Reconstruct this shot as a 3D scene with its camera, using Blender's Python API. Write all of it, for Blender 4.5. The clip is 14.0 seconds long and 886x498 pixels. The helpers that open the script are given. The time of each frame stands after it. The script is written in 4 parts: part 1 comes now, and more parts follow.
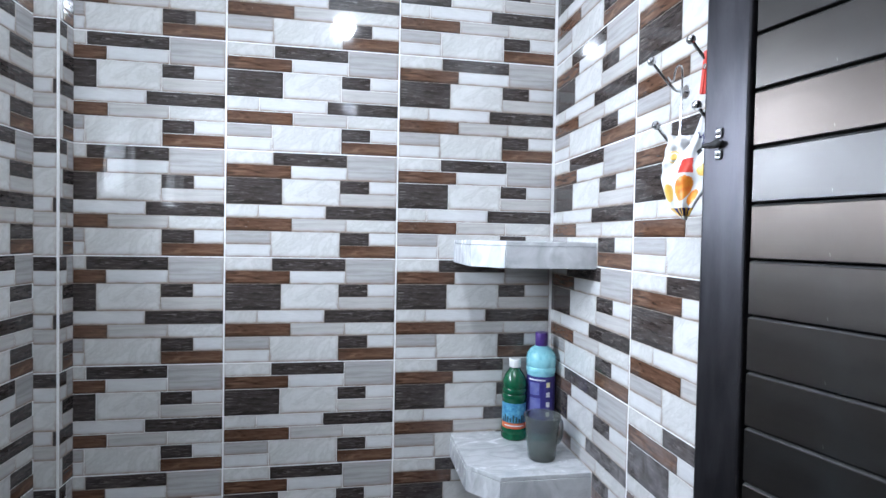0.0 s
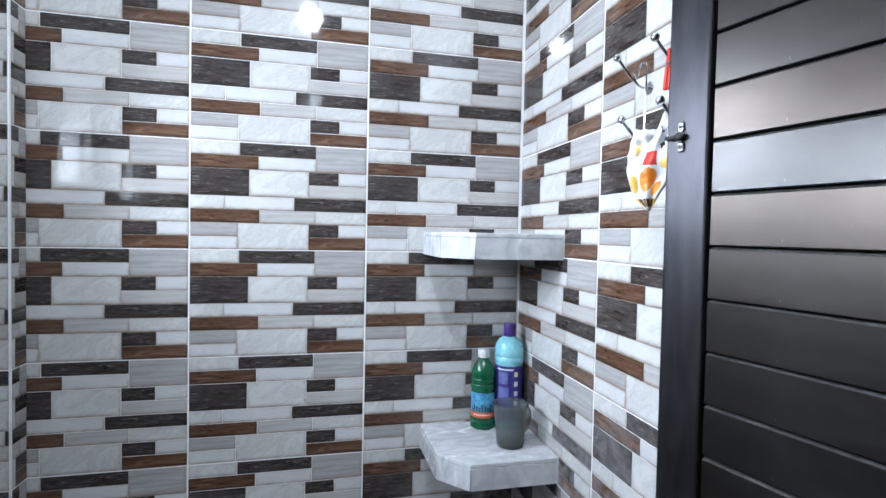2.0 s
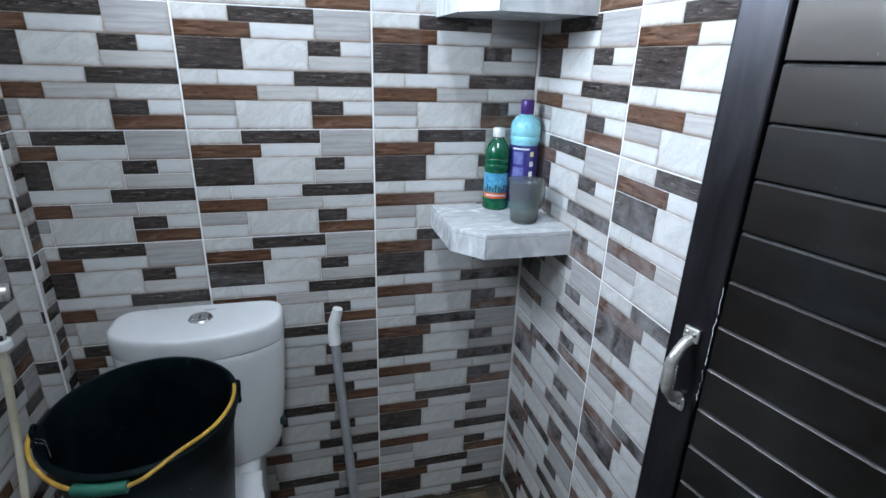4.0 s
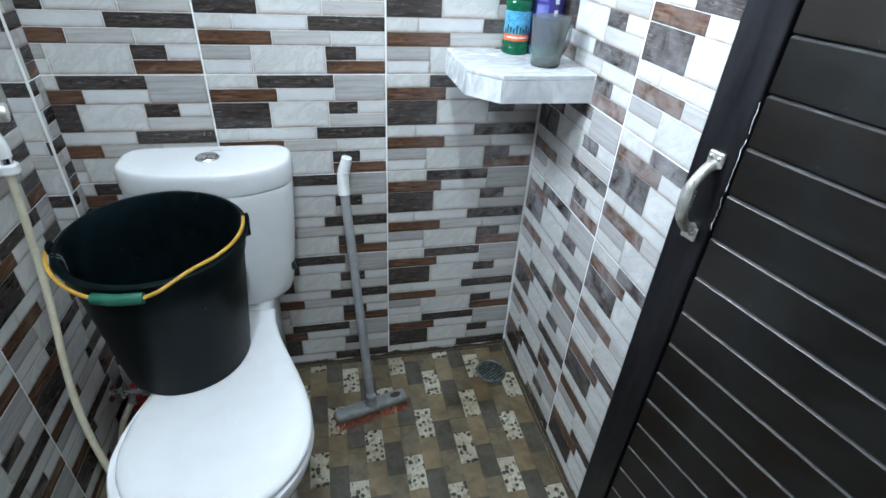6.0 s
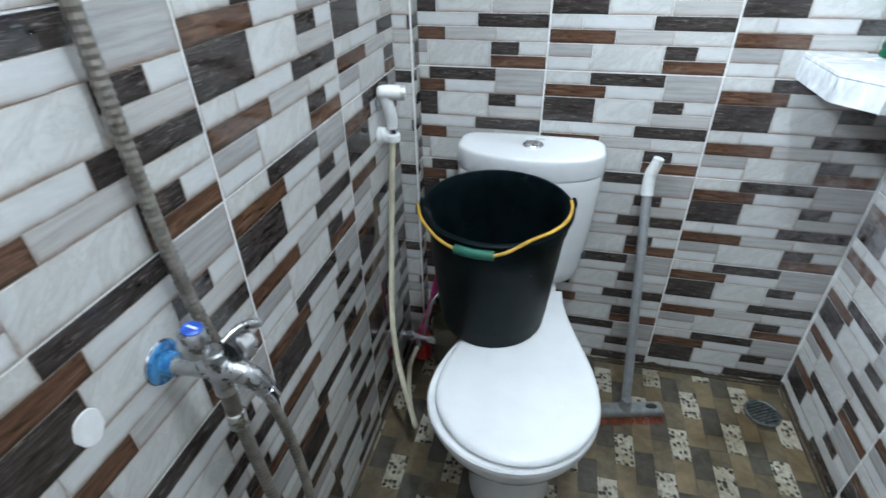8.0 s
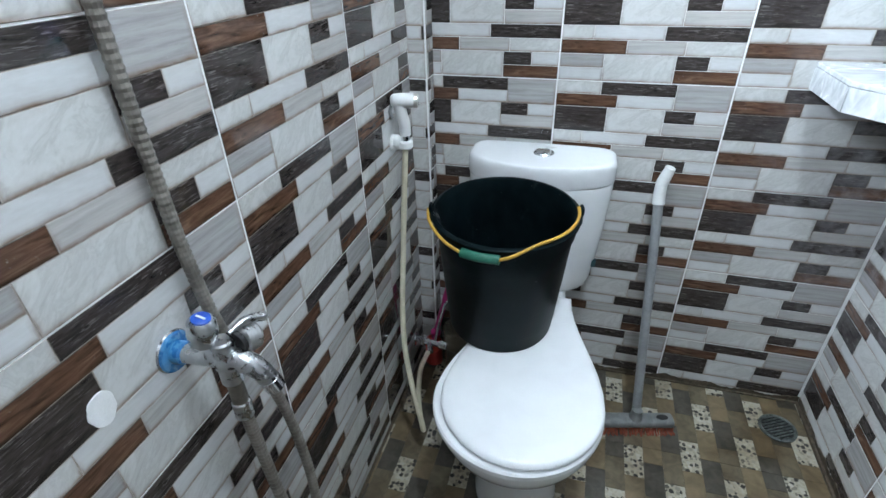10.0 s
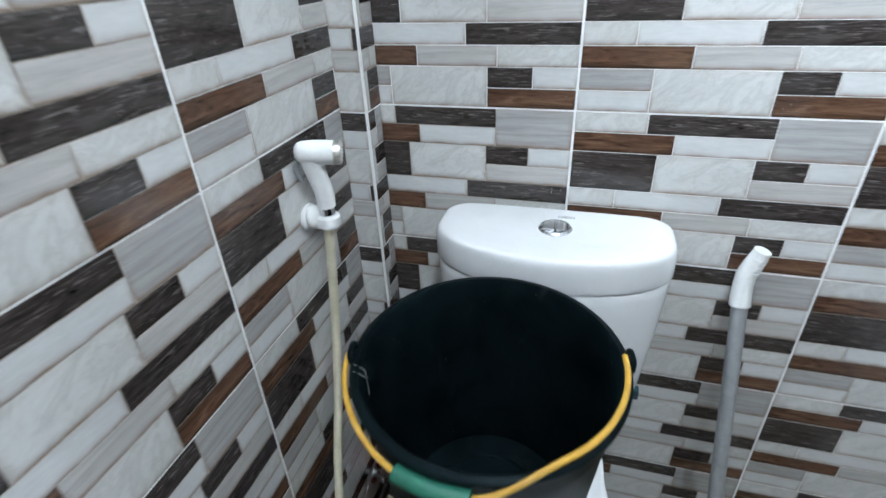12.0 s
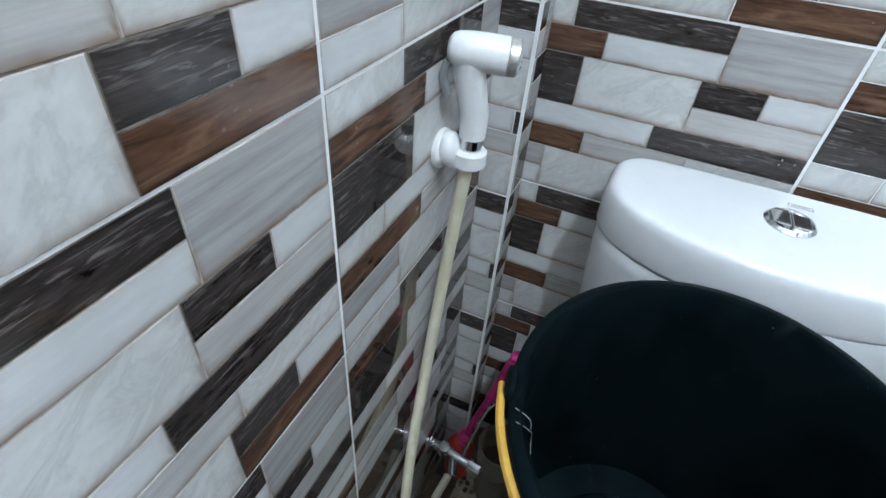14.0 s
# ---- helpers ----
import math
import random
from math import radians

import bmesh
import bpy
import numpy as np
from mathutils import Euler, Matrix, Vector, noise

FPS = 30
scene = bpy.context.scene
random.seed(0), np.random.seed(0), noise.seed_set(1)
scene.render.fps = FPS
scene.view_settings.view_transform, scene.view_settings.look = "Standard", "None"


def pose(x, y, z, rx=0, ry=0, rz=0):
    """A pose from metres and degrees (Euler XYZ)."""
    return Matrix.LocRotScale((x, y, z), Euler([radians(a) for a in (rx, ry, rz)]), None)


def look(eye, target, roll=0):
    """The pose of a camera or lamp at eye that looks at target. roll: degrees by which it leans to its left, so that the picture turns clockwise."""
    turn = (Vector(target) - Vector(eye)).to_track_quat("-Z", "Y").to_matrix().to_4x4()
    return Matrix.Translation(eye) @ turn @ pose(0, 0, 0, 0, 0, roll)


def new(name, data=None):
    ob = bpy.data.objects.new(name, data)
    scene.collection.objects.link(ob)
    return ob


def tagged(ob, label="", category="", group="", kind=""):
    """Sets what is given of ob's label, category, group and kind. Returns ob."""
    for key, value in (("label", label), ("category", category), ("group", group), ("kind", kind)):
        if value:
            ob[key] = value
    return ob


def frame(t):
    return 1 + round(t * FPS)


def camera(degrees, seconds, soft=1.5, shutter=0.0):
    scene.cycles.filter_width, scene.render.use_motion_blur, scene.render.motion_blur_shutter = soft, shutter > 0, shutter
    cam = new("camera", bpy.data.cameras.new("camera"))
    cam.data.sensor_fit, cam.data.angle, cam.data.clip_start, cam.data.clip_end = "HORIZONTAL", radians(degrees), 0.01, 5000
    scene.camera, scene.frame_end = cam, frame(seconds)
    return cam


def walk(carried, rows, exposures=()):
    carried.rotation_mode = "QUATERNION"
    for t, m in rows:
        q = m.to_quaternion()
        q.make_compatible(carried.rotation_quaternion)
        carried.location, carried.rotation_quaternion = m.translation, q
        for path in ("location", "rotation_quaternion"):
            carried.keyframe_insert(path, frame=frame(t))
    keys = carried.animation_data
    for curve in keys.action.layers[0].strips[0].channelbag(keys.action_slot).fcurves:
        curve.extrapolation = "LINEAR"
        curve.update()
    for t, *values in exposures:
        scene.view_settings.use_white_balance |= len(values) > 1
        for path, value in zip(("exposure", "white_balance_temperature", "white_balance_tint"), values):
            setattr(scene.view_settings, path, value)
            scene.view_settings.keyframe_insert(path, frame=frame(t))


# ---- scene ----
cam = camera(82.4, 14.0, shutter=0.45)
PATH = [
    (0, (0.307, -1.251, 1.481), (0.638, 0.72, 1.435), 1.1),
    (0.5, (0.294, -1.258, 1.479), (0.672, 0.705, 1.433), 2.0),
    (1, (0.293, -1.259, 1.478), (0.709, 0.696, 1.427), 1.9),
    (1.5, (0.304, -1.258, 1.474), (0.741, 0.693, 1.422), 1.6),
    (2, (0.294, -1.258, 1.471), (0.76, 0.686, 1.413), 1.2),
    (2.5, (0.263, -1.245, 1.449), (0.746, 0.69, 1.306), 0.5),
    (3, (0.249, -1.222, 1.4), (0.744, 0.678, 1.018), 0.6),
    (3.2, (0.255, -1.213, 1.377), (0.741, 0.665, 0.888), 0.6),
    (5.3, (0.248, -1.21, 1.282), (0.735, 0.513, 0.391), 3.6),
    (5.5, (0.248, -1.217, 1.26), (0.718, 0.474, 0.3), 3.8),
    (6, (0.258, -1.229, 1.237), (0.665, 0.4, 0.149), 3.5),
    (6.5, (0.261, -1.234, 1.233), (0.622, 0.39, 0.122), 3.2),
    (7, (0.247, -1.236, 1.234), (0.512, 0.395, 0.107), 2.7),
    (7.5, (0.163, -1.265, 1.234), (0.053, 0.379, 0.101), 1.1),
    (8, (0.049, -1.295, 1.232), (-0.349, 0.337, 0.146), -1.1),
    (8.2, (0.041, -1.299, 1.228), (-0.384, 0.338, 0.16), -1.1),
    (10.3, (0.102, -1.312, 1.233), (-0.389, 0.324, 0.192), -1.8),
    (10.5, (0.13, -1.306, 1.252), (-0.366, 0.345, 0.237), -2.1),
    (11, (0.183, -1.237, 1.233), (-0.33, 0.413, 0.226), -3.3),
    (11.5, (0.091, -0.979, 1.172), (-0.424, 0.687, 0.192), -3.8),
    (12, (0.025, -0.797, 1.141), (-0.485, 0.852, 0.131), -2.6),
    (12.5, (-0.015, -0.656, 1.098), (-0.502, 0.928, -0.021), 2.9),
    (13, (-0.106, -0.618, 1.077), (-0.587, 0.89, -0.146), 4.6),
    (13.5, (-0.17, -0.63, 1.066), (-0.717, 0.835, -0.181), 5.1),
    (14, (-0.184, -0.637, 1.06), (-0.746, 0.799, -0.214), 5.0),
]
walk_rows = [(t, look(eye, target, roll)) for t, eye, target, roll in PATH]
# Seconds, stops, kelvin, tint.
EXPOSURES = [
    (0.0, 0.62, 6550, 15), (2.0, 0.61, 6500, 14), (3.0, 0.60, 6450, 14), (5.5, 1.48, 6450, 7), (6.5, 1.66, 6500, 8), (7.5, 1.69, 6550, 8),
    (10.5, 1.63, 6450, 9), (11.5, 1.78, 6600, 9.5), (12.5, 1.70, 6650, 9.5), (13.2, 1.76, 6450, 8.8), (14.0, 1.78, 6400, 8.8),
]
walk(cam, walk_rows, EXPOSURES)

# ---- light ----
XL, XR, YF, H = -0.37, 0.808, -1.70, 2.60
world = bpy.data.worlds.new("sky")
scene.world = world
world.use_nodes = True
wn = world.node_tree.nodes
sky = wn.new("ShaderNodeTexSky")
sky.sky_type, sky.sun_disc, sky.sun_elevation, sky.sun_rotation = "NISHITA", False, radians(50), radians(200)
world.node_tree.links.new(sky.outputs[0], wn["Background"].inputs[0])
wn["Background"].inputs[1].default_value = 0.12
LAMP = (0.236, -1.0, 2.375)
LAMP_POWER = 315.0
# Two small openings high in the left wall: (y from, y to, z from, z to).
WINDOWS = [(-0.435, -0.250, 1.585, 1.965), (-0.860, -0.660, 1.565, 1.745)]
for wy0, wy1, wz0, wz1 in WINDOWS:
    wl = bpy.data.lights.new("window_light", "AREA")
    wl.shape, wl.size, wl.size_y, wl.color = "RECTANGLE", wy1 - wy0 - 0.02, wz1 - wz0 - 0.02, (0.72, 0.86, 1.0)
    wl.energy, wl.spread = 22.0 * math.pi * wl.size * wl.size_y, radians(108)
    new("window_light", wl).matrix_world = look((XL - 0.055, (wy0 + wy1) / 2, (wz0 + wz1) / 2), (XR, (wy0 + wy1) / 2 - 0.02, 1.30))


# ---- materials ----
def nodes_of(name, rough=0.4, metal=0.0, spec=0.5):
    m = bpy.data.materials.new(name)
    m.use_nodes = True
    b = m.node_tree.nodes["Principled BSDF"]
    b.inputs["Roughness"].default_value, b.inputs["Metallic"].default_value = rough, metal
    b.inputs["Specular IOR Level"].default_value = spec
    return m, m.node_tree.nodes, m.node_tree.links, b


def mapped(n, l, scale, turn=0.0):
    tc, mp = n.new("ShaderNodeTexCoord"), n.new("ShaderNodeMapping")
    mp.vector_type = "TEXTURE"
    mp.inputs["Scale"].default_value = [1 / q for q in scale]
    mp.inputs["Rotation"].default_value = (0, radians(turn), 0)
    l.new(tc.outputs["Object"], mp.inputs[0])
    return mp.outputs[0]


def ramp(n, l, src, stops):
    r = n.new("ShaderNodeValToRGB")
    while len(r.color_ramp.elements) < len(stops):
        r.color_ramp.elements.new(0.5)
    for e, (p, c) in zip(r.color_ramp.elements, stops):
        e.position, e.color = p, (*c, 1)
    l.new(src, r.inputs[0])
    return r.outputs[0]


def noise_of(n, l, vec, scale, detail=4, distort=0.0, rough=0.55):
    t = n.new("ShaderNodeTexNoise")
    t.inputs["Scale"].default_value, t.inputs["Detail"].default_value = scale, detail
    t.inputs["Distortion"].default_value, t.inputs["Roughness"].default_value = distort, rough
    if vec is not None:
        l.new(vec, t.inputs["Vector"])
    return t.outputs["Fac"]


def bump_of(n, l, b, src, strength, dist=0.001):
    u = n.new("ShaderNodeBump")
    u.inputs["Strength"].default_value, u.inputs["Distance"].default_value = strength, dist
    l.new(src, u.inputs["Height"])
    l.new(u.outputs[0], b.inputs["Normal"])


def blend(n, l, a, c, fac, kind="MULTIPLY"):
    x = n.new("ShaderNodeMix")
    x.data_type, x.blend_type = "RGBA", kind
    if isinstance(fac, float):
        x.inputs[0].default_value = fac
    else:
        l.new(fac, x.inputs[0])
    l.new(a, x.inputs[6])
    if isinstance(c, tuple):
        x.inputs[7].default_value = (*c, 1)
    else:
        l.new(c, x.inputs[7])
    return x.outputs[2]


def surface(name, c1, c2, scale=(10, 10, 10), nscale=4.0, rough=0.4, metal=0.0, bump=0.1, distort=0.5, spec=0.5, lo=0.35, hi=0.65, fine=60.0, rvar=0.12, speck=0.6, stain=0.0):
    """Two-tone surface: broad mottling, fine speckle, uneven gloss and slight relief."""
    m, n, l, b = nodes_of(name, rough, metal, spec)
    v = mapped(n, l, scale)
    f = noise_of(n, l, v, nscale, 5, distort)
    col = ramp(n, l, f, [(lo, c1), (hi, c2)])
    g = noise_of(n, l, v, fine, 3)
    col = blend(n, l, col, ramp(n, l, g, [(0.3, (0.86, 0.86, 0.86)), (0.7, (1.0, 1.0, 1.0))]), speck)
    if stain > 0:
        geo = n.new("ShaderNodeNewGeometry")
        d = noise_of(n, l, geo.outputs["Position"], 5.5, 5, 0.6)
        col = blend(n, l, col, ramp(n, l, d, [(0.36, (0.42, 0.36, 0.27)), (0.62, (1.0, 1.0, 1.0))]), stain)
        # The colour is also multiplied darker in a ragged patch around DRAIN.
        away = n.new("ShaderNodeVectorMath")
        away.operation = "DISTANCE"
        away.inputs[1].default_value = DRAIN
        l.new(geo.outputs["Position"], away.inputs[0])
        ragged = n.new("ShaderNodeMath")
        ragged.operation, ragged.inputs[1].default_value = "MULTIPLY_ADD", 0.5
        l.new(d, ragged.inputs[0])
        l.new(away.outputs["Value"], ragged.inputs[2])
        col = blend(n, l, col, ramp(n, l, ragged.outputs[0], [(0.30, (0.66, 0.58, 0.46)), (0.50, (1.0, 1.0, 1.0))]), stain)
    l.new(col, b.inputs["Base Color"])
    if rvar > 0:
        mr = n.new("ShaderNodeMapRange")
        mr.inputs[3].default_value, mr.inputs[4].default_value = max(0.02, rough - rvar * 0.5), rough + rvar
        l.new(f, mr.inputs[0])
        l.new(mr.outputs[0], b.inputs["Roughness"])
    if bump > 0:
        bump_of(n, l, b, g, bump, 0.0006)
    return m


def glaze(name, stops, scale, nscale, distort, tint=0.05, streak=0.88, scratch=None, turn=0.0, rim=None):
    """Printed ceramic glaze: the print repeats from tile to tile, with a little change of shade.
    scratch: colour of fine pale grain lines; rim: colour of the soft printed border."""
    m, n, l, b = nodes_of(name, 0.10, 0.0, 0.5)
    v = mapped(n, l, scale, turn)
    f = noise_of(n, l, v, nscale, 6, distort, 0.6)
    col = ramp(n, l, f, stops)
    fine = noise_of(n, l, v, nscale * 6, 3)
    col = blend(n, l, col, ramp(n, l, fine, [(0.3, (streak, streak * 0.99, streak * 0.98)), (0.65, (1, 1, 1))]), 0.6)
    if scratch:
        line = noise_of(n, l, mapped(n, l, (27, 1, 300)), 1.0, 4, 1.5, 0.55)
        patch = noise_of(n, l, mapped(n, l, (22, 1, 60)), 1.0, 2, 0.6)
        both = blend(n, l, ramp(n, l, line, [(0.53, (0, 0, 0)), (0.63, (1, 1, 1))]), ramp(n, l, patch, [(0.42, (0.10, 0.10, 0.10)), (0.62, (1, 1, 1))]), 1.0)
        col = blend(n, l, col, scratch, both, "MIX")
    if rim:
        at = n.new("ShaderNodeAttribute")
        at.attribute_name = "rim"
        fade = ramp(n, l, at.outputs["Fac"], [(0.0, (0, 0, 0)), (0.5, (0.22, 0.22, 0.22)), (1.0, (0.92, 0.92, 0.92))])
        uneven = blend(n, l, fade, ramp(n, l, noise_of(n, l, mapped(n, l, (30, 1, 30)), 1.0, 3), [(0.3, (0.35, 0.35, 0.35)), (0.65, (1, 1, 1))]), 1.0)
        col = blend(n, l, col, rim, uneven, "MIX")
    info = n.new("ShaderNodeObjectInfo")
    col = blend(n, l, col, ramp(n, l, info.outputs["Random"], [(0.0, (1 - tint,) * 3), (1.0, (1, 1, 1))]), 1.0)
    # Patchy grey veil by position: grows towards the right wall, at middle height.
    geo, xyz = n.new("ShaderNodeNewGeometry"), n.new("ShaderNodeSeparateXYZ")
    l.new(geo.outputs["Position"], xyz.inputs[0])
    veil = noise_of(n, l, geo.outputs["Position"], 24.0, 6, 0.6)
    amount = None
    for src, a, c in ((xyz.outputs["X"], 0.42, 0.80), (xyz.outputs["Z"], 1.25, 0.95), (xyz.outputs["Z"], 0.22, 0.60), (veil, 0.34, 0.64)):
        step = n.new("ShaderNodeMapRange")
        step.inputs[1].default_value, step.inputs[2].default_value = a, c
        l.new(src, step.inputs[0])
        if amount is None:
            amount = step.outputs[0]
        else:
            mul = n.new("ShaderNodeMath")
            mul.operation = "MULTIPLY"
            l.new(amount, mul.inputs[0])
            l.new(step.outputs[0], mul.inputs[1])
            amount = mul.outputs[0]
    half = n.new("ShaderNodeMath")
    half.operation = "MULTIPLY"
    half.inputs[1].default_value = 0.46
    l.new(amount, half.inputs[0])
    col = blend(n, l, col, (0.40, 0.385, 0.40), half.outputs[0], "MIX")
    speck = ramp(n, l, noise_of(n, l, geo.outputs["Position"], 170.0, 2, 0.3), [(0.70, (0, 0, 0)), (0.77, (0.6, 0.6, 0.6))])
    where = ramp(n, l, noise_of(n, l, geo.outputs["Position"], 6.0, 3, 0.4), [(0.52, (0, 0, 0)), (0.68, (1, 1, 1))])
    col = blend(n, l, col, (0.50, 0.49, 0.47), blend(n, l, speck, where, 1.0), "MIX")
    l.new(col, b.inputs["Base Color"])
    smear = noise_of(n, l, mapped(n, l, (1, 1, 1)), 14.0, 4, 0.8)
    mr = n.new("ShaderNodeMapRange")
    mr.inputs[1].default_value, mr.inputs[2].default_value, mr.inputs[3].default_value, mr.inputs[4].default_value = 0.35, 0.75, 0.025, 0.08
    l.new(smear, mr.inputs[0])
    l.new(mr.outputs[0], b.inputs["Roughness"])
    bump_of(n, l, b, noise_of(n, l, mapped(n, l, (1, 1, 1)), 30.0, 2), 0.025, 0.002)
    return m


DRAIN = (0.722, -0.122, 0.0)
M = {}
M["joint"] = surface("tile_print_joint", (0.20, 0.16, 0.13), (0.36, 0.31, 0.27), rough=0.3, nscale=6)
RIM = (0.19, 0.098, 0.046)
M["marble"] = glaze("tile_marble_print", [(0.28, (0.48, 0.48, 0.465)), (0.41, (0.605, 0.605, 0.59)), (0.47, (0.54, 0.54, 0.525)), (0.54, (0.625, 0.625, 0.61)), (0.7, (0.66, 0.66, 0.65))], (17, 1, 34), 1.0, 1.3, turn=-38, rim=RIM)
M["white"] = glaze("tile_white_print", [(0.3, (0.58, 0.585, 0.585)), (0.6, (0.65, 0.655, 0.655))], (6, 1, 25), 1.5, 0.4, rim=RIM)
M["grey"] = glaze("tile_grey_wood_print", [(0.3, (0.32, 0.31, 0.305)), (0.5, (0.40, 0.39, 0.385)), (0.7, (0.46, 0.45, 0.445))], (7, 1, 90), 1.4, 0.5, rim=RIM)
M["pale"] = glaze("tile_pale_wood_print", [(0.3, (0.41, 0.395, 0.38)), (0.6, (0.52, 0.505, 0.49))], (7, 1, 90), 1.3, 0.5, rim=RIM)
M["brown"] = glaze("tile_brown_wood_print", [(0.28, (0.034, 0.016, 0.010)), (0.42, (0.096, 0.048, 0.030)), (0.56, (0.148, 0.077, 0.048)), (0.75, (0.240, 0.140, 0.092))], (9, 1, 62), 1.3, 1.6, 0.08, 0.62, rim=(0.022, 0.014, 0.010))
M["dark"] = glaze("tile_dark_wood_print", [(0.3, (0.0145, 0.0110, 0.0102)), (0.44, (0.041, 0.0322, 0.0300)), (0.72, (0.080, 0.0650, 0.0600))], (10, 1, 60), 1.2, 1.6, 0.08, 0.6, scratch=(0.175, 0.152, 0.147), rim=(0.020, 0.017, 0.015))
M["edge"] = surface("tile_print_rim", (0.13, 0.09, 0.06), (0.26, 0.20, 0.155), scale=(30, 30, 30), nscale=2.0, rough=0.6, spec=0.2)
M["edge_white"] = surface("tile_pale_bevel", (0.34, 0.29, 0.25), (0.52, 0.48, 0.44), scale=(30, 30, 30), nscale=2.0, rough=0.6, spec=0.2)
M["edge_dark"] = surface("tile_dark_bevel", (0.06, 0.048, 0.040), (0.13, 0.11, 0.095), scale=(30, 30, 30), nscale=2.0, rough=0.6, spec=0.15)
M["grout"] = surface("white_grout", (0.80, 0.80, 0.79), (0.90, 0.90, 0.90), nscale=3, rough=0.6, bump=0.2)
M["plaster"] = surface("painted_plaster", (0.74, 0.74, 0.72), (0.80, 0.80, 0.79), scale=(3, 3, 3), rough=0.7, bump=0.1)
M["porcelain"] = surface("white_porcelain", (0.74, 0.75, 0.76), (0.77, 0.78, 0.79), scale=(4, 4, 4), rough=0.08, bump=0.0, rvar=0.03, fine=20, speck=0.08)
M["seat_plastic"] = surface("white_seat_plastic", (0.83, 0.84, 0.85), (0.86, 0.87, 0.88), scale=(5, 5, 5), rough=0.16, bump=0.0, rvar=0.05, speck=0.1)
M["black_plastic"] = surface("black_bucket_plastic", (0.0015, 0.0038, 0.0047), (0.0036, 0.0084, 0.0100), scale=(9, 9, 9), nscale=2, rough=0.36, bump=0.06, rvar=0.10, spec=0.05)
M["black_plastic"].node_tree.nodes["Principled BSDF"].inputs["Specular Tint"].default_value = (0.70, 0.93, 1.0, 1)


def scuffed(m, tone, scale, lo, hi):
    """Thin worn scuffs over a plain plastic."""
    n, l = m.node_tree.nodes, m.node_tree.links
    b = n["Principled BSDF"]
    src = b.inputs["Base Color"].links[0].from_socket
    f = ramp(n, l, noise_of(n, l, mapped(n, l, scale), 1.0, 4, 0.8), [(lo, (0, 0, 0)), (hi, (0.6, 0.6, 0.6))])
    l.new(blend(n, l, src, tone, f, "MIX"), b.inputs["Base Color"])


scuffed(M["black_plastic"], (0.026, 0.034, 0.037), (38, 38, 14), 0.62, 0.82)
scuffed(M["black_plastic"], (0.007, 0.012, 0.014), (9, 9, 7), 0.45, 0.70)
scuffed(M["black_plastic"], (0.22, 0.23, 0.23), (150, 150, 90), 0.72, 0.80)
M["yellow"] = surface("yellow_coated_wire", (0.46, 0.25, 0.035), (0.60, 0.35, 0.055), rough=0.4)
M["green_grip"] = surface("green_plastic", (0.01, 0.10, 0.065), (0.02, 0.15, 0.10), rough=0.4)
M["chrome"] = surface("chrome", (0.62, 0.63, 0.65), (0.80, 0.81, 0.83), rough=0.12, metal=1.0, bump=0.03, rvar=0.12)
M["satin"] = surface("dull_water_marked_chrome", (0.46, 0.47, 0.48), (0.66, 0.67, 0.68), scale=(25, 25, 25), nscale=3, rough=0.24, metal=1.0, bump=0.06, rvar=0.2)
M["steel_hose"] = surface("dull_steel_hose", (0.19, 0.17, 0.148), (0.34, 0.31, 0.275), nscale=4, rough=0.38, metal=0.6)
M["white_plastic"] = surface("white_plastic", (0.74, 0.74, 0.73), (0.80, 0.80, 0.79), rough=0.3, bump=0.03)
M["cream_hose"] = surface("yellowed_rubber_hose", (0.58, 0.53, 0.38), (0.70, 0.65, 0.50), rough=0.45)
M["grey_pole"] = surface("grey_plastic_pole", (0.22, 0.225, 0.23), (0.29, 0.295, 0.30), rough=0.4)
M["grey_head"] = surface("scuffed_grey_plastic", (0.16, 0.17, 0.17), (0.25, 0.255, 0.25), rough=0.5)
M["bristle"] = surface("orange_bristles", (0.20, 0.042, 0.024), (0.34, 0.095, 0.045), scale=(25, 25, 25), rough=0.7, bump=0.4)
M["shelf_stone"] = surface("grey_veined_marble_tile", (0.44, 0.45, 0.46), (0.66, 0.67, 0.68), scale=(7, 16, 7), nscale=1.6, rough=0.22, bump=0.05, distort=2.0)
M["door_slat"] = surface("brown_anodised_aluminium", (0.0030, 0.0028, 0.0027), (0.0055, 0.0050, 0.0046), scale=(2, 2, 90), nscale=2.0, rough=0.29, metal=0.0, bump=0.03, rvar=0.07, spec=0.60)
def slat_tone(m):
    """Each slat takes a slightly different tone of anodising."""
    n, l = m.node_tree.nodes, m.node_tree.links
    info = n.new("ShaderNodeObjectInfo")
    l.new(ramp(n, l, info.outputs["Random"], [(0.0, (0.88, 0.85, 0.84)), (0.45, (1.0, 0.90, 0.84)), (1.0, (1.0, 0.82, 0.72))]), n["Principled BSDF"].inputs["Specular Tint"])


slat_tone(M["door_slat"])
scuffed(M["door_slat"], (0.012, 0.014, 0.015), (11, 11, 16), 0.48, 0.75)
scuffed(M["door_slat"], (0.40, 0.40, 0.40), (150, 150, 110), 0.74, 0.80)
# Paler than the slats: paints in the light that the ledges catch.
M["slat_ledge"] = surface("ledge_painted_glint", (0.025, 0.025, 0.025), (0.07, 0.07, 0.068), scale=(30, 30, 30), nscale=2.5, rough=0.5, bump=0.1)
M["handle_metal"] = surface("worn_nickel", (0.50, 0.48, 0.44), (0.74, 0.72, 0.68), scale=(30, 30, 30), nscale=3, rough=0.30, metal=0.75, bump=0.05)
M["door_stile"] = surface("dark_anodised_aluminium", (0.028, 0.027, 0.031), (0.046, 0.044, 0.050), scale=(12, 12, 2), rough=0.32, metal=0.85, bump=0.05)
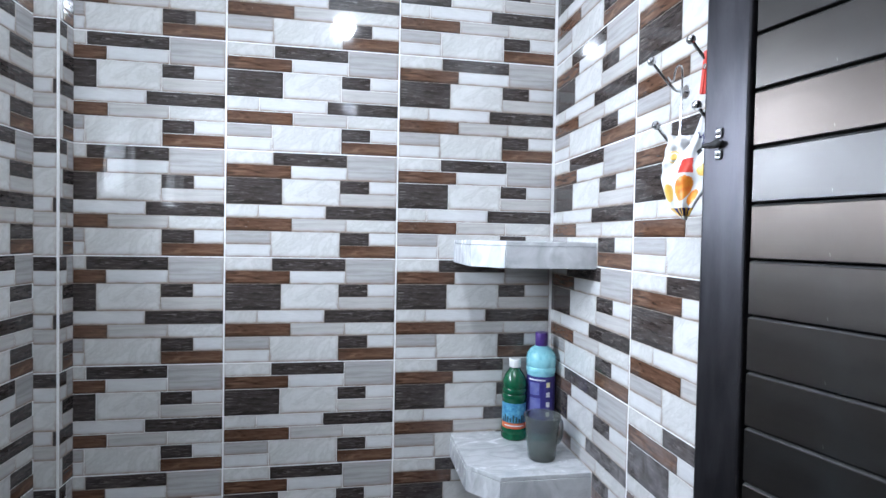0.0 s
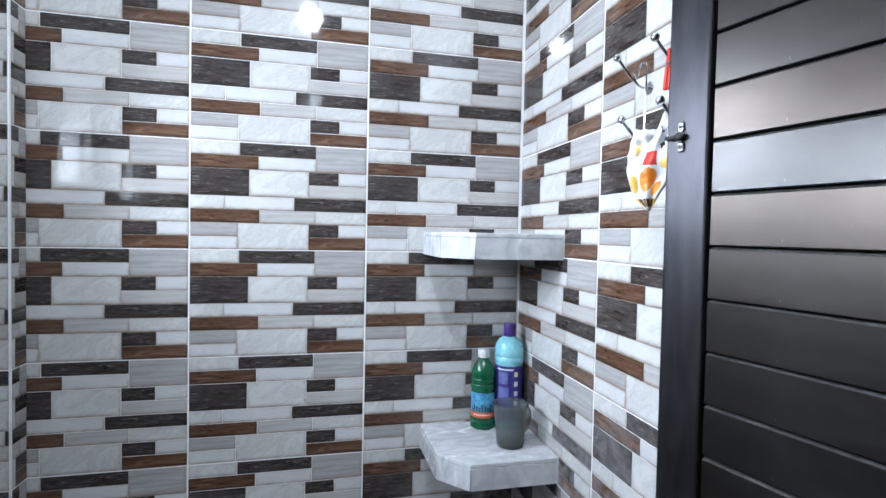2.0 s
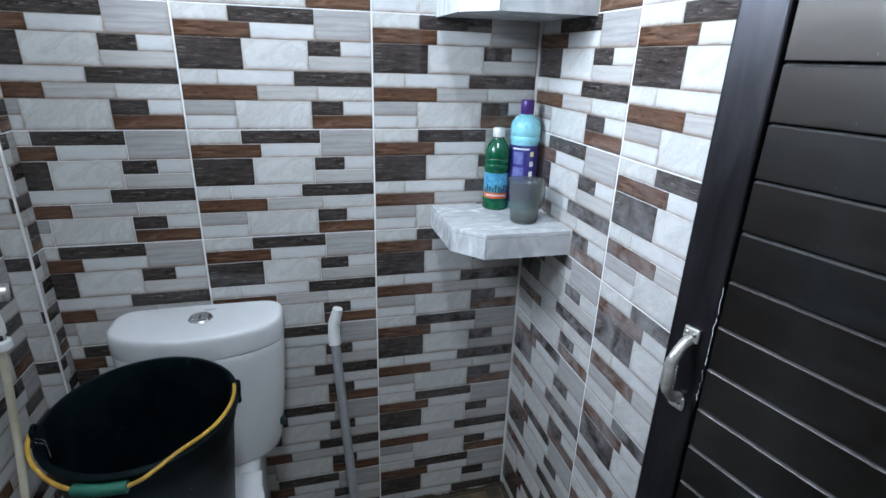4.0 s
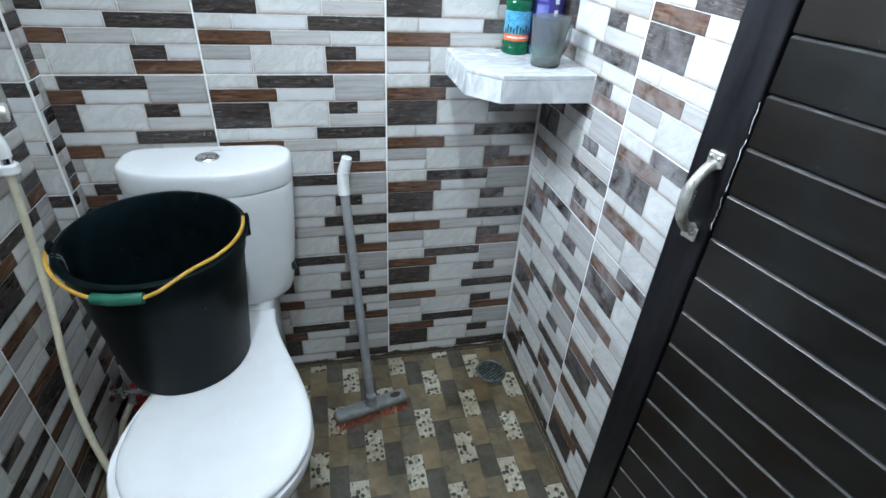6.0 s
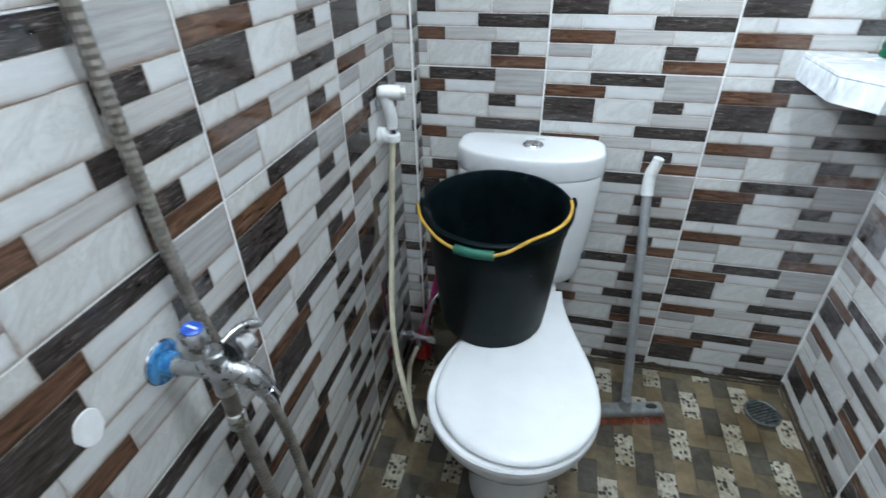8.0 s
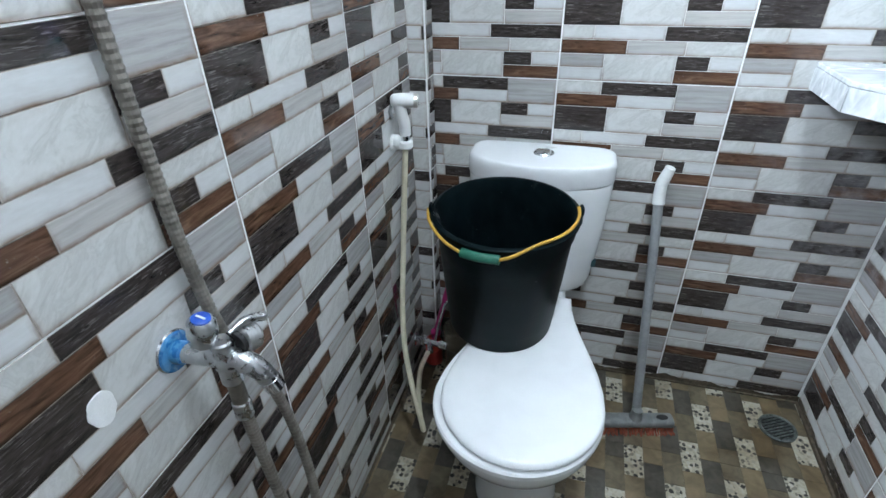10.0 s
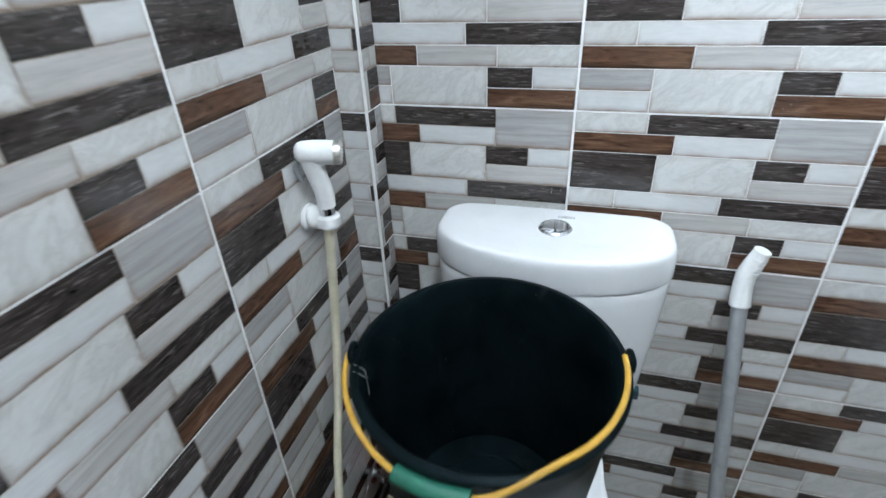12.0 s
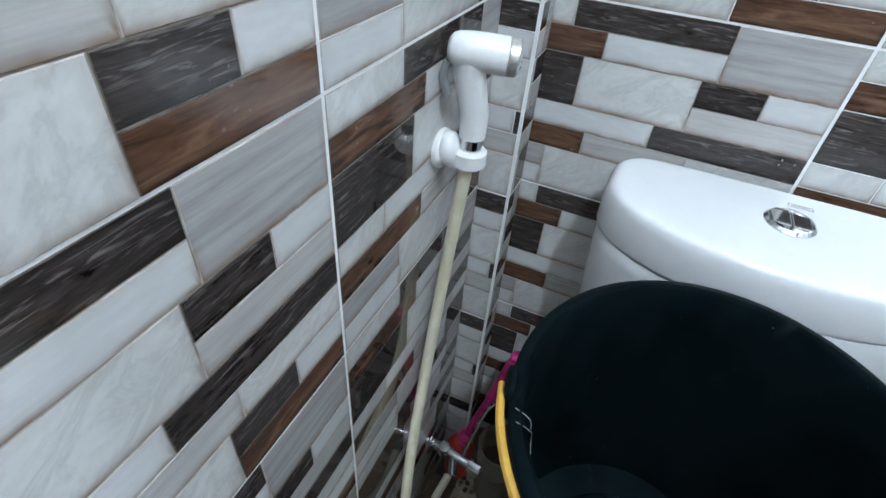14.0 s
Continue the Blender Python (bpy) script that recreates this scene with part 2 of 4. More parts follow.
M["seam_dark"] = surface("dark_gap", (0.01, 0.009, 0.008), (0.02, 0.018, 0.016), rough=0.8)
M["blue_cap"] = surface("blue_plastic", (0.01, 0.06, 0.35), (0.02, 0.10, 0.48), rough=0.3)
M["blue_film"] = surface("blue_protective_film", (0.012, 0.11, 0.30), (0.07, 0.27, 0.50), nscale=7, rough=0.25)
M["bottle_green"] = surface("green_bottle_plastic", (0.0, 0.062, 0.026), (0.002, 0.105, 0.046), rough=0.15, bump=0.02)
M["label_blue"] = surface("blue_print", (0.02, 0.18, 0.38), (0.13, 0.42, 0.58), scale=(30, 30, 30), rough=0.3, bump=0)
M["label_red"] = surface("orange_red_print", (0.55, 0.08, 0.03), (0.70, 0.16, 0.06), rough=0.3, bump=0)
M["label_navy"] = surface("dark_landscape_print", (0.005, 0.03, 0.05), (0.02, 0.08, 0.08), rough=0.3, bump=0)
M["label_white"] = surface("white_print", (0.70, 0.70, 0.70), (0.78, 0.78, 0.78), rough=0.35, bump=0)
M["cyan_plastic"] = surface("pale_cyan_plastic", (0.22, 0.58, 0.66), (0.30, 0.66, 0.73), rough=0.25, bump=0.02)
M["purple"] = surface("purple_plastic", (0.055, 0.02, 0.16), (0.085, 0.035, 0.22), rough=0.28, bump=0.02)
M["label_purple"] = surface("purple_label", (0.028, 0.022, 0.15), (0.050, 0.042, 0.22), scale=(25, 25, 25), rough=0.3, bump=0)
M["lilac"] = surface("lilac_print", (0.10, 0.11, 0.32), (0.17, 0.19, 0.42), rough=0.3, bump=0)
M["pale_yellow"] = surface("pale_yellow_print", (0.75, 0.68, 0.35), (0.82, 0.78, 0.50), rough=0.3, bump=0)
M["orange"] = surface("orange_fruit_print", (0.76, 0.17, 0.025), (0.84, 0.32, 0.04), scale=(25, 25, 25), rough=0.3, bump=0)
M["yellow_print"] = surface("yellow_print", (0.80, 0.46, 0.08), (0.85, 0.58, 0.16), rough=0.3, bump=0)
M["navy"] = surface("navy_print", (0.01, 0.01, 0.08), (0.02, 0.02, 0.14), rough=0.3, bump=0)
M["red_plastic"] = surface("red_plastic", (0.50, 0.03, 0.02), (0.62, 0.05, 0.03), rough=0.35, bump=0.02)
M["pink"] = surface("magenta_plastic", (0.50, 0.02, 0.16), (0.66, 0.04, 0.24), rough=0.3, bump=0.02)
M["dirt"] = surface("brown_grime", (0.045, 0.034, 0.021), (0.105, 0.078, 0.05), scale=(20, 20, 20), rough=0.7, bump=0.3)
M["drain_metal"] = surface("tarnished_drain_steel", (0.07, 0.08, 0.075), (0.20, 0.22, 0.21), scale=(30, 30, 30), rough=0.4, metal=0.7)
M["black"] = surface("black_rubber", (0.008, 0.008, 0.008), (0.02, 0.02, 0.02), rough=0.6)
M["f_tan"] = surface("floor_tan", (0.165, 0.122, 0.068), (0.245, 0.183, 0.108), scale=(7, 7, 7), rough=0.35, bump=0.15, distort=1.0, stain=0.7, rvar=0.2)
M["f_brown"] = surface("floor_brown", (0.122, 0.098, 0.061), (0.198, 0.158, 0.102), scale=(8, 8, 8), rough=0.35, bump=0.15, distort=1.0, stain=0.7, rvar=0.2)
M["f_grey"] = surface("floor_dark_grey", (0.060, 0.054, 0.043), (0.108, 0.096, 0.076), scale=(9, 9, 9), rough=0.35, bump=0.15, distort=1.0, stain=0.7, rvar=0.2)
M["f_joint"] = surface("floor_joint", (0.10, 0.07, 0.045), (0.17, 0.125, 0.08), scale=(9, 9, 9), rough=0.6, bump=0.2, stain=0.8)


def pebble_material():
    m, n, l, b = nodes_of("floor_pebble_print", 0.35)
    v = mapped(n, l, (82, 82, 1))
    warp = n.new("ShaderNodeTexNoise")
    warp.inputs["Scale"].default_value = 2.6
    l.new(v, warp.inputs["Vector"])
    v = blend(n, l, v, warp.outputs["Color"], 0.55, "ADD")
    vo = n.new("ShaderNodeTexVoronoi")
    vo.inputs["Scale"].default_value, vo.inputs["Randomness"].default_value = 1.0, 0.9
    l.new(v, vo.inputs["Vector"])
    tone = n.new("ShaderNodeSeparateColor")
    l.new(vo.outputs["Color"], tone.inputs[0])
    reach = n.new("ShaderNodeMath")
    reach.operation, reach.inputs[1].default_value = "MULTIPLY_ADD", 0.16
    l.new(tone.outputs[1], reach.inputs[0])
    l.new(vo.outputs["Distance"], reach.inputs[2])
    inside = ramp(n, l, reach.outputs[0], [(0.50, (0.0, 0.0, 0.0)), (0.60, (1, 1, 1))])
    stone = ramp(n, l, tone.outputs[0], [(0.0, (0.012, 0.010, 0.009)), (0.34, (0.045, 0.040, 0.034)), (0.50, (0.20, 0.18, 0.14)), (0.66, (0.44, 0.41, 0.34)), (1.0, (0.56, 0.53, 0.46))])
    base = ramp(n, l, noise_of(n, l, mapped(n, l, (30, 30, 30)), 4.0), [(0.3, (0.36, 0.32, 0.24)), (0.7, (0.54, 0.50, 0.41))])
    geo = n.new("ShaderNodeNewGeometry")
    d = noise_of(n, l, geo.outputs["Position"], 5.5, 5, 0.6)
    dirt = ramp(n, l, d, [(0.36, (0.50, 0.43, 0.33)), (0.62, (1.0, 1.0, 1.0))])
    l.new(blend(n, l, blend(n, l, stone, base, inside, "MIX"), dirt, 0.7), b.inputs["Base Color"])
    return m


M["f_pebble"] = pebble_material()


def emitter(name, color, strength):
    m, n, l, b = nodes_of(name)
    b.inputs["Emission Color"].default_value, b.inputs["Emission Strength"].default_value = (*color, 1), strength
    return m


def clear(name, tint, rough=0.05, alpha=0.5):
    m, n, l, b = nodes_of(name, rough)
    b.inputs["Base Color"].default_value = (*tint, 1)
    b.inputs["Transmission Weight"].default_value, b.inputs["IOR"].default_value = alpha, 1.12
    return m


M["bulb"] = emitter("lamp_glow", (0.73, 0.86, 1.0), LAMP_POWER)
M["smoky"] = clear("smoky_clear_plastic", (0.47, 0.50, 0.485), 0.15, 0.88)
M["dirty_clear"] = clear("cloudy_clear_plastic", (0.62, 0.58, 0.48), 0.2, 0.7)
M["glass"] = clear("window_glass", (0.95, 0.97, 0.97), 0.0, 1.0)


# ---- mesh helpers ----
def part(name, bm, material, parent=None, label="", smooth=False):
    """One mesh object out of a bmesh, under its thing."""
    me = bpy.data.meshes.new(name)
    bm.to_mesh(me)
    bm.free()
    for x in material if isinstance(material, list) else [material]:
        me.materials.append(M[x])
    if smooth:
        me.polygons.foreach_set("use_smooth", [True] * len(me.polygons))
        try:
            me.set_sharp_from_angle(angle=radians(40))
        except AttributeError:
            pass
    ob = new(name, me)
    if parent:
        ob.parent = parent
    if label:
        tagged(ob, label)
    return ob


def thing(name, label, category, group="", at=(0, 0, 0), kind=""):
    ob = new(name)
    ob.location = at
    return tagged(ob, label, category, group, kind)


def box(x0, x1, y0, y1, z0, z1, bevel=0.0, seg=2):
    bm = bmesh.new()
    bmesh.ops.create_cube(bm, size=1)
    for v in bm.verts:
        v.co = ((x0 + x1) / 2 + v.co.x * (x1 - x0), (y0 + y1) / 2 + v.co.y * (y1 - y0), (z0 + z1) / 2 + v.co.z * (z1 - z0))
    if bevel:
        bmesh.ops.bevel(bm, geom=bm.edges[:], offset=bevel, segments=seg, affect="EDGES", profile=0.5)
    return bm


def rings(loops, closed=True, cap0=True, cap1=True, bm=None):
    """A skin over loops of points with the same count."""
    bm = bm or bmesh.new()
    vs = [[bm.verts.new(p) for p in loop] for loop in loops]
    n = len(vs[0])
    for a, b in zip(vs, vs[1:]):
        for i in range(n if closed else n - 1):
            j = (i + 1) % n
            bm.faces.new((a[i], a[j], b[j], b[i]))
    if cap0:
        bm.faces.new(list(reversed(vs[0])))
    if cap1:
        bm.faces.new(vs[-1])
    bmesh.ops.recalc_face_normals(bm, faces=bm.faces[:])
    return bm


def circle(r, z, n=32, cx=0.0, cy=0.0, sy=1.0):
    return [(cx + r * math.cos(2 * math.pi * i / n), cy + r * sy * math.sin(2 * math.pi * i / n), z) for i in range(n)]


def lathe(profile, n=32, cap0=True, cap1=True):
    return rings([circle(r, z, n) for r, z in profile], True, cap0, cap1)


def smooth_path(points, per=8):
    """Catmull-Rom through the points."""
    p = [Vector(q) for q in points]
    p = [p[0] * 2 - p[1]] + p + [p[-1] * 2 - p[-2]]
    out = []
    for i in range(1, len(p) - 2):
        for k in range(per):
            t = k / per
            a, b, c, d = p[i - 1 : i + 3]
            out.append(0.5 * ((2 * b) + (c - a) * t + (2 * a - 5 * b + 4 * c - d) * t * t + (3 * b - a - 3 * c + d) * t ** 3))
    out.append(p[-2])
    return out


def tube(points, r, n=10, per=8, ribs=0.0):
    """A round tube along a smooth path; r a number or one radius for each point of the path; ribs: depth of ringed corrugation."""
    path = smooth_path(points, per) if per > 1 else [Vector(p) for p in points]
    loops, up = [], Vector((0.3, 0.2, 0.93))
    for i, p in enumerate(path):
        d = (path[min(i + 1, len(path) - 1)] - path[max(i - 1, 0)]).normalized()
        side = d.cross(up)
        if side.length < 0.05:
            side = d.cross(Vector((1, 0, 0)))
        side.normalize()
        other = d.cross(side)
        up = side.cross(d)
        k = i / (len(path) - 1)
        rr = r if isinstance(r, float) else r[0] + (r[1] - r[0]) * k
        rr -= ribs * (i % 2)
        loops.append([p + (side * math.cos(2 * math.pi * j / n) + other * math.sin(2 * math.pi * j / n)) * rr for j in range(n)])
    return rings(loops)


def cylinder(a, b, r, n=20, bevel=0.0):
    """A cylinder from a to b, with eased rims."""
    a, b = Vector(a), Vector(b)
    d = b - a
    e = bevel
    prof = [(r - e, 0.0), (r, e), (r, d.length - e), (r - e, d.length)] if e else [(r, 0.0), (r, d.length)]
    bm = lathe(prof, n)
    bm.transform(Matrix.Translation(a) @ d.to_track_quat("Z", "Y").to_matrix().to_4x4())
    return bm


def ball(c, r, u=16, v=10, squash=(1, 1, 1)):
    bm = bmesh.new()
    bmesh.ops.create_uvsphere(bm, u_segments=u, v_segments=v, radius=r)
    for q in bm.verts:
        q.co = (c[0] + q.co.x * squash[0], c[1] + q.co.y * squash[1], c[2] + q.co.z * squash[2])
    return bm


def extruded(outline, z0, z1, bevel=0.0, seg=3):
    bm = rings([[(x, y, z0) for x, y in outline], [(x, y, z1) for x, y in outline]])
    if bevel:
        rim = [e for e in bm.edges if abs(e.verts[0].co.z - e.verts[1].co.z) < 1e-6]
        bmesh.ops.bevel(bm, geom=rim, offset=bevel, segments=seg, affect="EDGES", profile=0.5)
    return bm


def merged(*bms):
    """Several bmeshes in one mesh."""
    out = bmesh.new()
    for b in bms:
        me = bpy.data.meshes.new("tmp")
        b.to_mesh(me)
        b.free()
        out.from_mesh(me)
        bpy.data.meshes.remove(me)
    return out


# ---- room shell ----
def shell(name, bm, material, label, category):
    ob = part(name, bm, material)
    return tagged(ob, label, category, kind="structure")


FLOOR = shell("floor", box(XL - 0.1, XR + 0.9, YF - 0.1, 0.1, -0.15, -0.004), "f_joint", "wet bathroom floor with brown, grey and pebble printed tiles", "floor")
BACK = shell("wall_back", box(XL - 0.1, XR + 0.9, -0.0018, 0.12, -0.004, H), "grout", "bathroom wall with white-grouted wood and marble strip tiles", "wall")
def wall_with_holes(y0, y1, x0, x1, holes):
    """A wall along y with rectangular openings that share no height band with each other's sides."""
    out, y = [], y0
    for h0, h1, z0, z1 in sorted(holes):
        out += [box(x0, x1, y, h0, -0.004, H), box(x0, x1, h0, h1, -0.004, z0), box(x0, x1, h0, h1, z1, H)]
        y = h1
    return merged(*out, box(x0, x1, y, y1, -0.004, H))


LEFT = shell("wall_left", wall_with_holes(YF, -0.0012, XL - 0.12, XL + 0.0018, WINDOWS), "grout", "bathroom wall with white-grouted wood and marble strip tiles", "wall")
DY0, DY1, DH = -1.345, -0.665, 2.04
RIGHT = shell("wall_right", merged(box(XR - 0.0018, XR + 0.12, DY1 + 0.05, -0.0012, -0.004, H), box(XR - 0.0018, XR + 0.12, YF, DY0 - 0.05, -0.004, H), box(XR - 0.0018, XR + 0.12, DY0 - 0.05, DY1 + 0.05, DH + 0.05, H)), "grout", "bathroom wall with tiles beside the doorway", "wall")
FRONT = shell("wall_front", box(XL - 0.12, XR + 0.12, YF - 0.12, YF + 0.0012, -0.004, H), "grout", "bathroom wall with white-grouted wood and marble strip tiles", "wall")
shell("ceiling", box(XL - 0.12, XR + 0.9, YF - 0.12, 0.12, H, H + 0.1), "plaster", "plain white painted ceiling", "ceiling")
shell("wall_hall", merged(box(XR + 0.8, XR + 0.9, YF, 0.0, -0.004, H), box(XR + 0.12, XR + 0.9, YF - 0.1, YF, -0.004, H)), "plaster", "plain painted wall outside the doorway", "wall")
PX, PY = -0.322, -0.055
PILLAR = shell("wall_pillar", box(XL, PX + 0.0018, PY - 0.0018, 0.004, -0.004, H), "grout", "narrow tiled pipe boxing in the room corner", "wall")
for i, (wy0, wy1, wz0, wz1) in enumerate(WINDOWS):
    window = tagged(new(f"window_{i + 1}"), "small bright ventilation window with white frame", "window", kind="structure")
    for a, b, c, d in ((wy0, wy1, wz0, wz0 + 0.01), (wy0, wy1, wz1 - 0.01, wz1), (wy0, wy0 + 0.01, wz0 + 0.01, wz1 - 0.01), (wy1 - 0.01, wy1, wz0 + 0.01, wz1 - 0.01)):
        part("window_frame", box(XL - 0.085, XL - 0.02, a, b, c, d, 0.002), "white_plastic", window)
    part("pane", box(XL - 0.078, XL - 0.074, wy0 + 0.008, wy1 - 0.008, wz0 + 0.008, wz1 - 0.008), "glass", window).visible_shadow = False

frame_ob = tagged(new("door_frame"), "black lacquered door frame in the tiled wall", "door frame", kind="structure")
part("jamb", box(XR - 0.004, XR + 0.13, DY1, DY1 + 0.05, 0, DH, 0.004), "door_stile", frame_ob)
part("jamb", box(XR - 0.004, XR + 0.13, DY0 - 0.05, DY0, 0, DH, 0.004), "door_stile", frame_ob)
part("head", box(XR - 0.004, XR + 0.13, DY0 - 0.05, DY1 + 0.05, DH, DH + 0.05, 0.004), "door_stile", frame_ob)


# ---- door ----
def door():
    """Slatted leaf, ajar into the room. Local x runs from the free edge to the hinge, local y away from the room."""
    W, T, Z0, Z1 = 0.655, 0.036, 0.015, 2.02
    d = tagged(new("door_1"), "dark brown slatted door with black frame, standing ajar", "door", kind="structure")
    d.matrix_world = Matrix.Translation((0.7095, -0.7056, 0)) @ Matrix.Rotation(math.atan2(-0.974, 0.228), 4, "Z")
    part("stile", box(0, 0.057, 0, T, Z0, Z1, 0.003), "door_stile", d)
    part("stile", box(W - 0.062, W, 0, T, Z0, Z1, 0.003), "door_stile", d)
    part("rail", box(0.057, W - 0.062, 0, T, Z1 - 0.06, Z1, 0.003), "door_stile", d)
    part("backing", box(0.057, W - 0.062, 0.018, T - 0.004, Z0, Z1 - 0.06), "seam_dark", d)
    pitch = 0.0611
    face, x0, x1 = 0.006, 0.060, W - 0.064
    profile = [(face, 0.0004), (face - 0.0006, 0.0016), (face - 0.0006, pitch - 0.0046), (face, pitch - 0.0038), (0.0092, pitch - 0.0018), (0.018, pitch - 0.0008), (0.018, 0.0004)]
    bm = rings([[(x0, y, z) for y, z in profile], [(x1, y, z) for y, z in profile]])
    # Upward ledges take the paler colour with the caught light painted in.
    for f in bm.faces:
        c = f.calc_center_median()
        f.material_index = 1 if f.normal.z > 0.3 and 0.006 < c.y < 0.013 else 0
    slat = None
    for k in range(-9, 24):
        z = SLAT_Z - pitch * k
        if not Z0 - 0.001 < z < Z1 - 0.06:
            continue
        if slat is None:
            slat = s = part("slat", bm, ["door_slat", "slat_ledge"], d)
        else:
            s = new("slat", slat.data)
            s.parent = d
        s.location.z = z
        s.rotation_euler.x = radians(random.uniform(-0.5, 0.5))
    def hz(z):
        return 0.908 + (z - 0.887) * 0.837
    grip = ball((0.034, -0.033, hz(0.949)), 0.0110, 18, 12, (0.82, 0.58, 2.8))
    ridges = merged(*[tube([(0.0255, -0.029 - 0.001 * (k % 2), hz(z)), (0.034, -0.0362 + 0.0006 * abs(k - 3), hz(z)), (0.0425, -0.029, hz(z))], 0.0007, 6, 4) for k, z in enumerate([0.931 + 0.006 * k for k in range(7)])])
    bow = [(0.034, y, hz(z)) for y, z in ((0.0, 1.002), (-0.014, 0.997), (-0.029, 0.976), (-0.033, 0.949), (-0.029, 0.922), (-0.014, 0.900), (0.0, 0.895))]
    handle = part("handle", merged(tube(bow, 0.0070, 12), grip, ridges), "handle_metal", d, "curved chrome pull handle", True)
    for zz in (1.011, 0.908):
        part("handle_plate", box(0.023, 0.045, -0.005, 0.0, zz - 0.010, zz + 0.010, 0.0022), "handle_metal", handle)
        for dx in (-0.0055, 0.0055):
            part("screw", ball((0.034 + dx, -0.0055, zz + 0.002), 0.0030, 10, 6), "chrome", handle)
    z0 = 0.925
    while z0 < 1.085:
        z1 = z0 + 0.008 + 0.030 * random.random()
        pts = [(0.0585 + random.uniform(-0.0014, 0.0014), 0.0002, z0 + (z1 - z0) * i / 4) for i in range(5)]
        part("sealant", tube(pts, random.uniform(0.00018, 0.00042), 6, 3), "grout", d, "smear of white sealant")
        z0 = z1 + 0.009 * random.random() ** 2
    latch = part("bolt_latch", merged(cylinder((0.004, -0.005, 1.594), (0.029, -0.005, 1.594), 0.0030, 12, 0.001), ball((0.0225, -0.006, 1.594), 0.0052, 14, 8, (1.2, 0.7, 1.0))), "black", d, "small black sliding bolt", True)
    for zz in (1.606, 1.582):
        part("keeper", merged(box(0.0180, 0.0265, -0.003, 0.0, zz - 0.006, zz + 0.006, 0.0018), ball((0.0222, -0.0035, zz), 0.0026, 10, 6)), "chrome", latch)
    return d


SLAT_Z = 1.464
door()


# ---- toilet ----
def egg(w, y_back, y_front, back_w, n=48, cx=0.018, p=2.2):
    """Plan outline of a seat: round front, narrower straight back."""
    out = []
    mid = y_front + w
    for i in range(n + 1):
        a = math.pi + math.pi * i / n
        out.append((cx + w * math.cos(a), mid + (mid - y_front) * math.sin(a) * 1.0))
    k = 8
    for i in range(1, k + 1):
        t = i / k
        e = t * t * (3 - 2 * t)
        out.append((cx + w + (back_w - w) * e, mid + (y_back - mid) * t))
    for i in range(k, 0, -1):
        t = i / k
        e = t * t * (3 - 2 * t)
        out.append((cx - w - (back_w - w) * e, mid + (y_back - mid) * t))
    return out


def scaled(outline, sx, sy, cx, cy):
    return [(cx + (x - cx) * sx, cy + (y - cy) * sy) for x, y in outline]


def tank_outline(k, z, cx=-0.0165, n=40):
    """Tank in plan: a wide elliptical front, short straight sides and a flat back with rounded corners; k shrinks it towards the back wall."""
    w, y0, yb, deep, rb = 0.1845 * k, -0.092, -0.020, 0.095 * k, 0.034
    out = [(cx - w * math.cos(math.pi * i / n), y0 - deep * math.sin(math.pi * i / n), z) for i in range(n + 1)]
    for sx, a0 in ((1, 0), (-1, 90)):
        for i in range(9):
            a = radians(a0 + 90 * i / 8)
            out.append((cx + sx * (w - rb) + rb * math.cos(a), yb - rb + rb * math.sin(a), z))
    return out


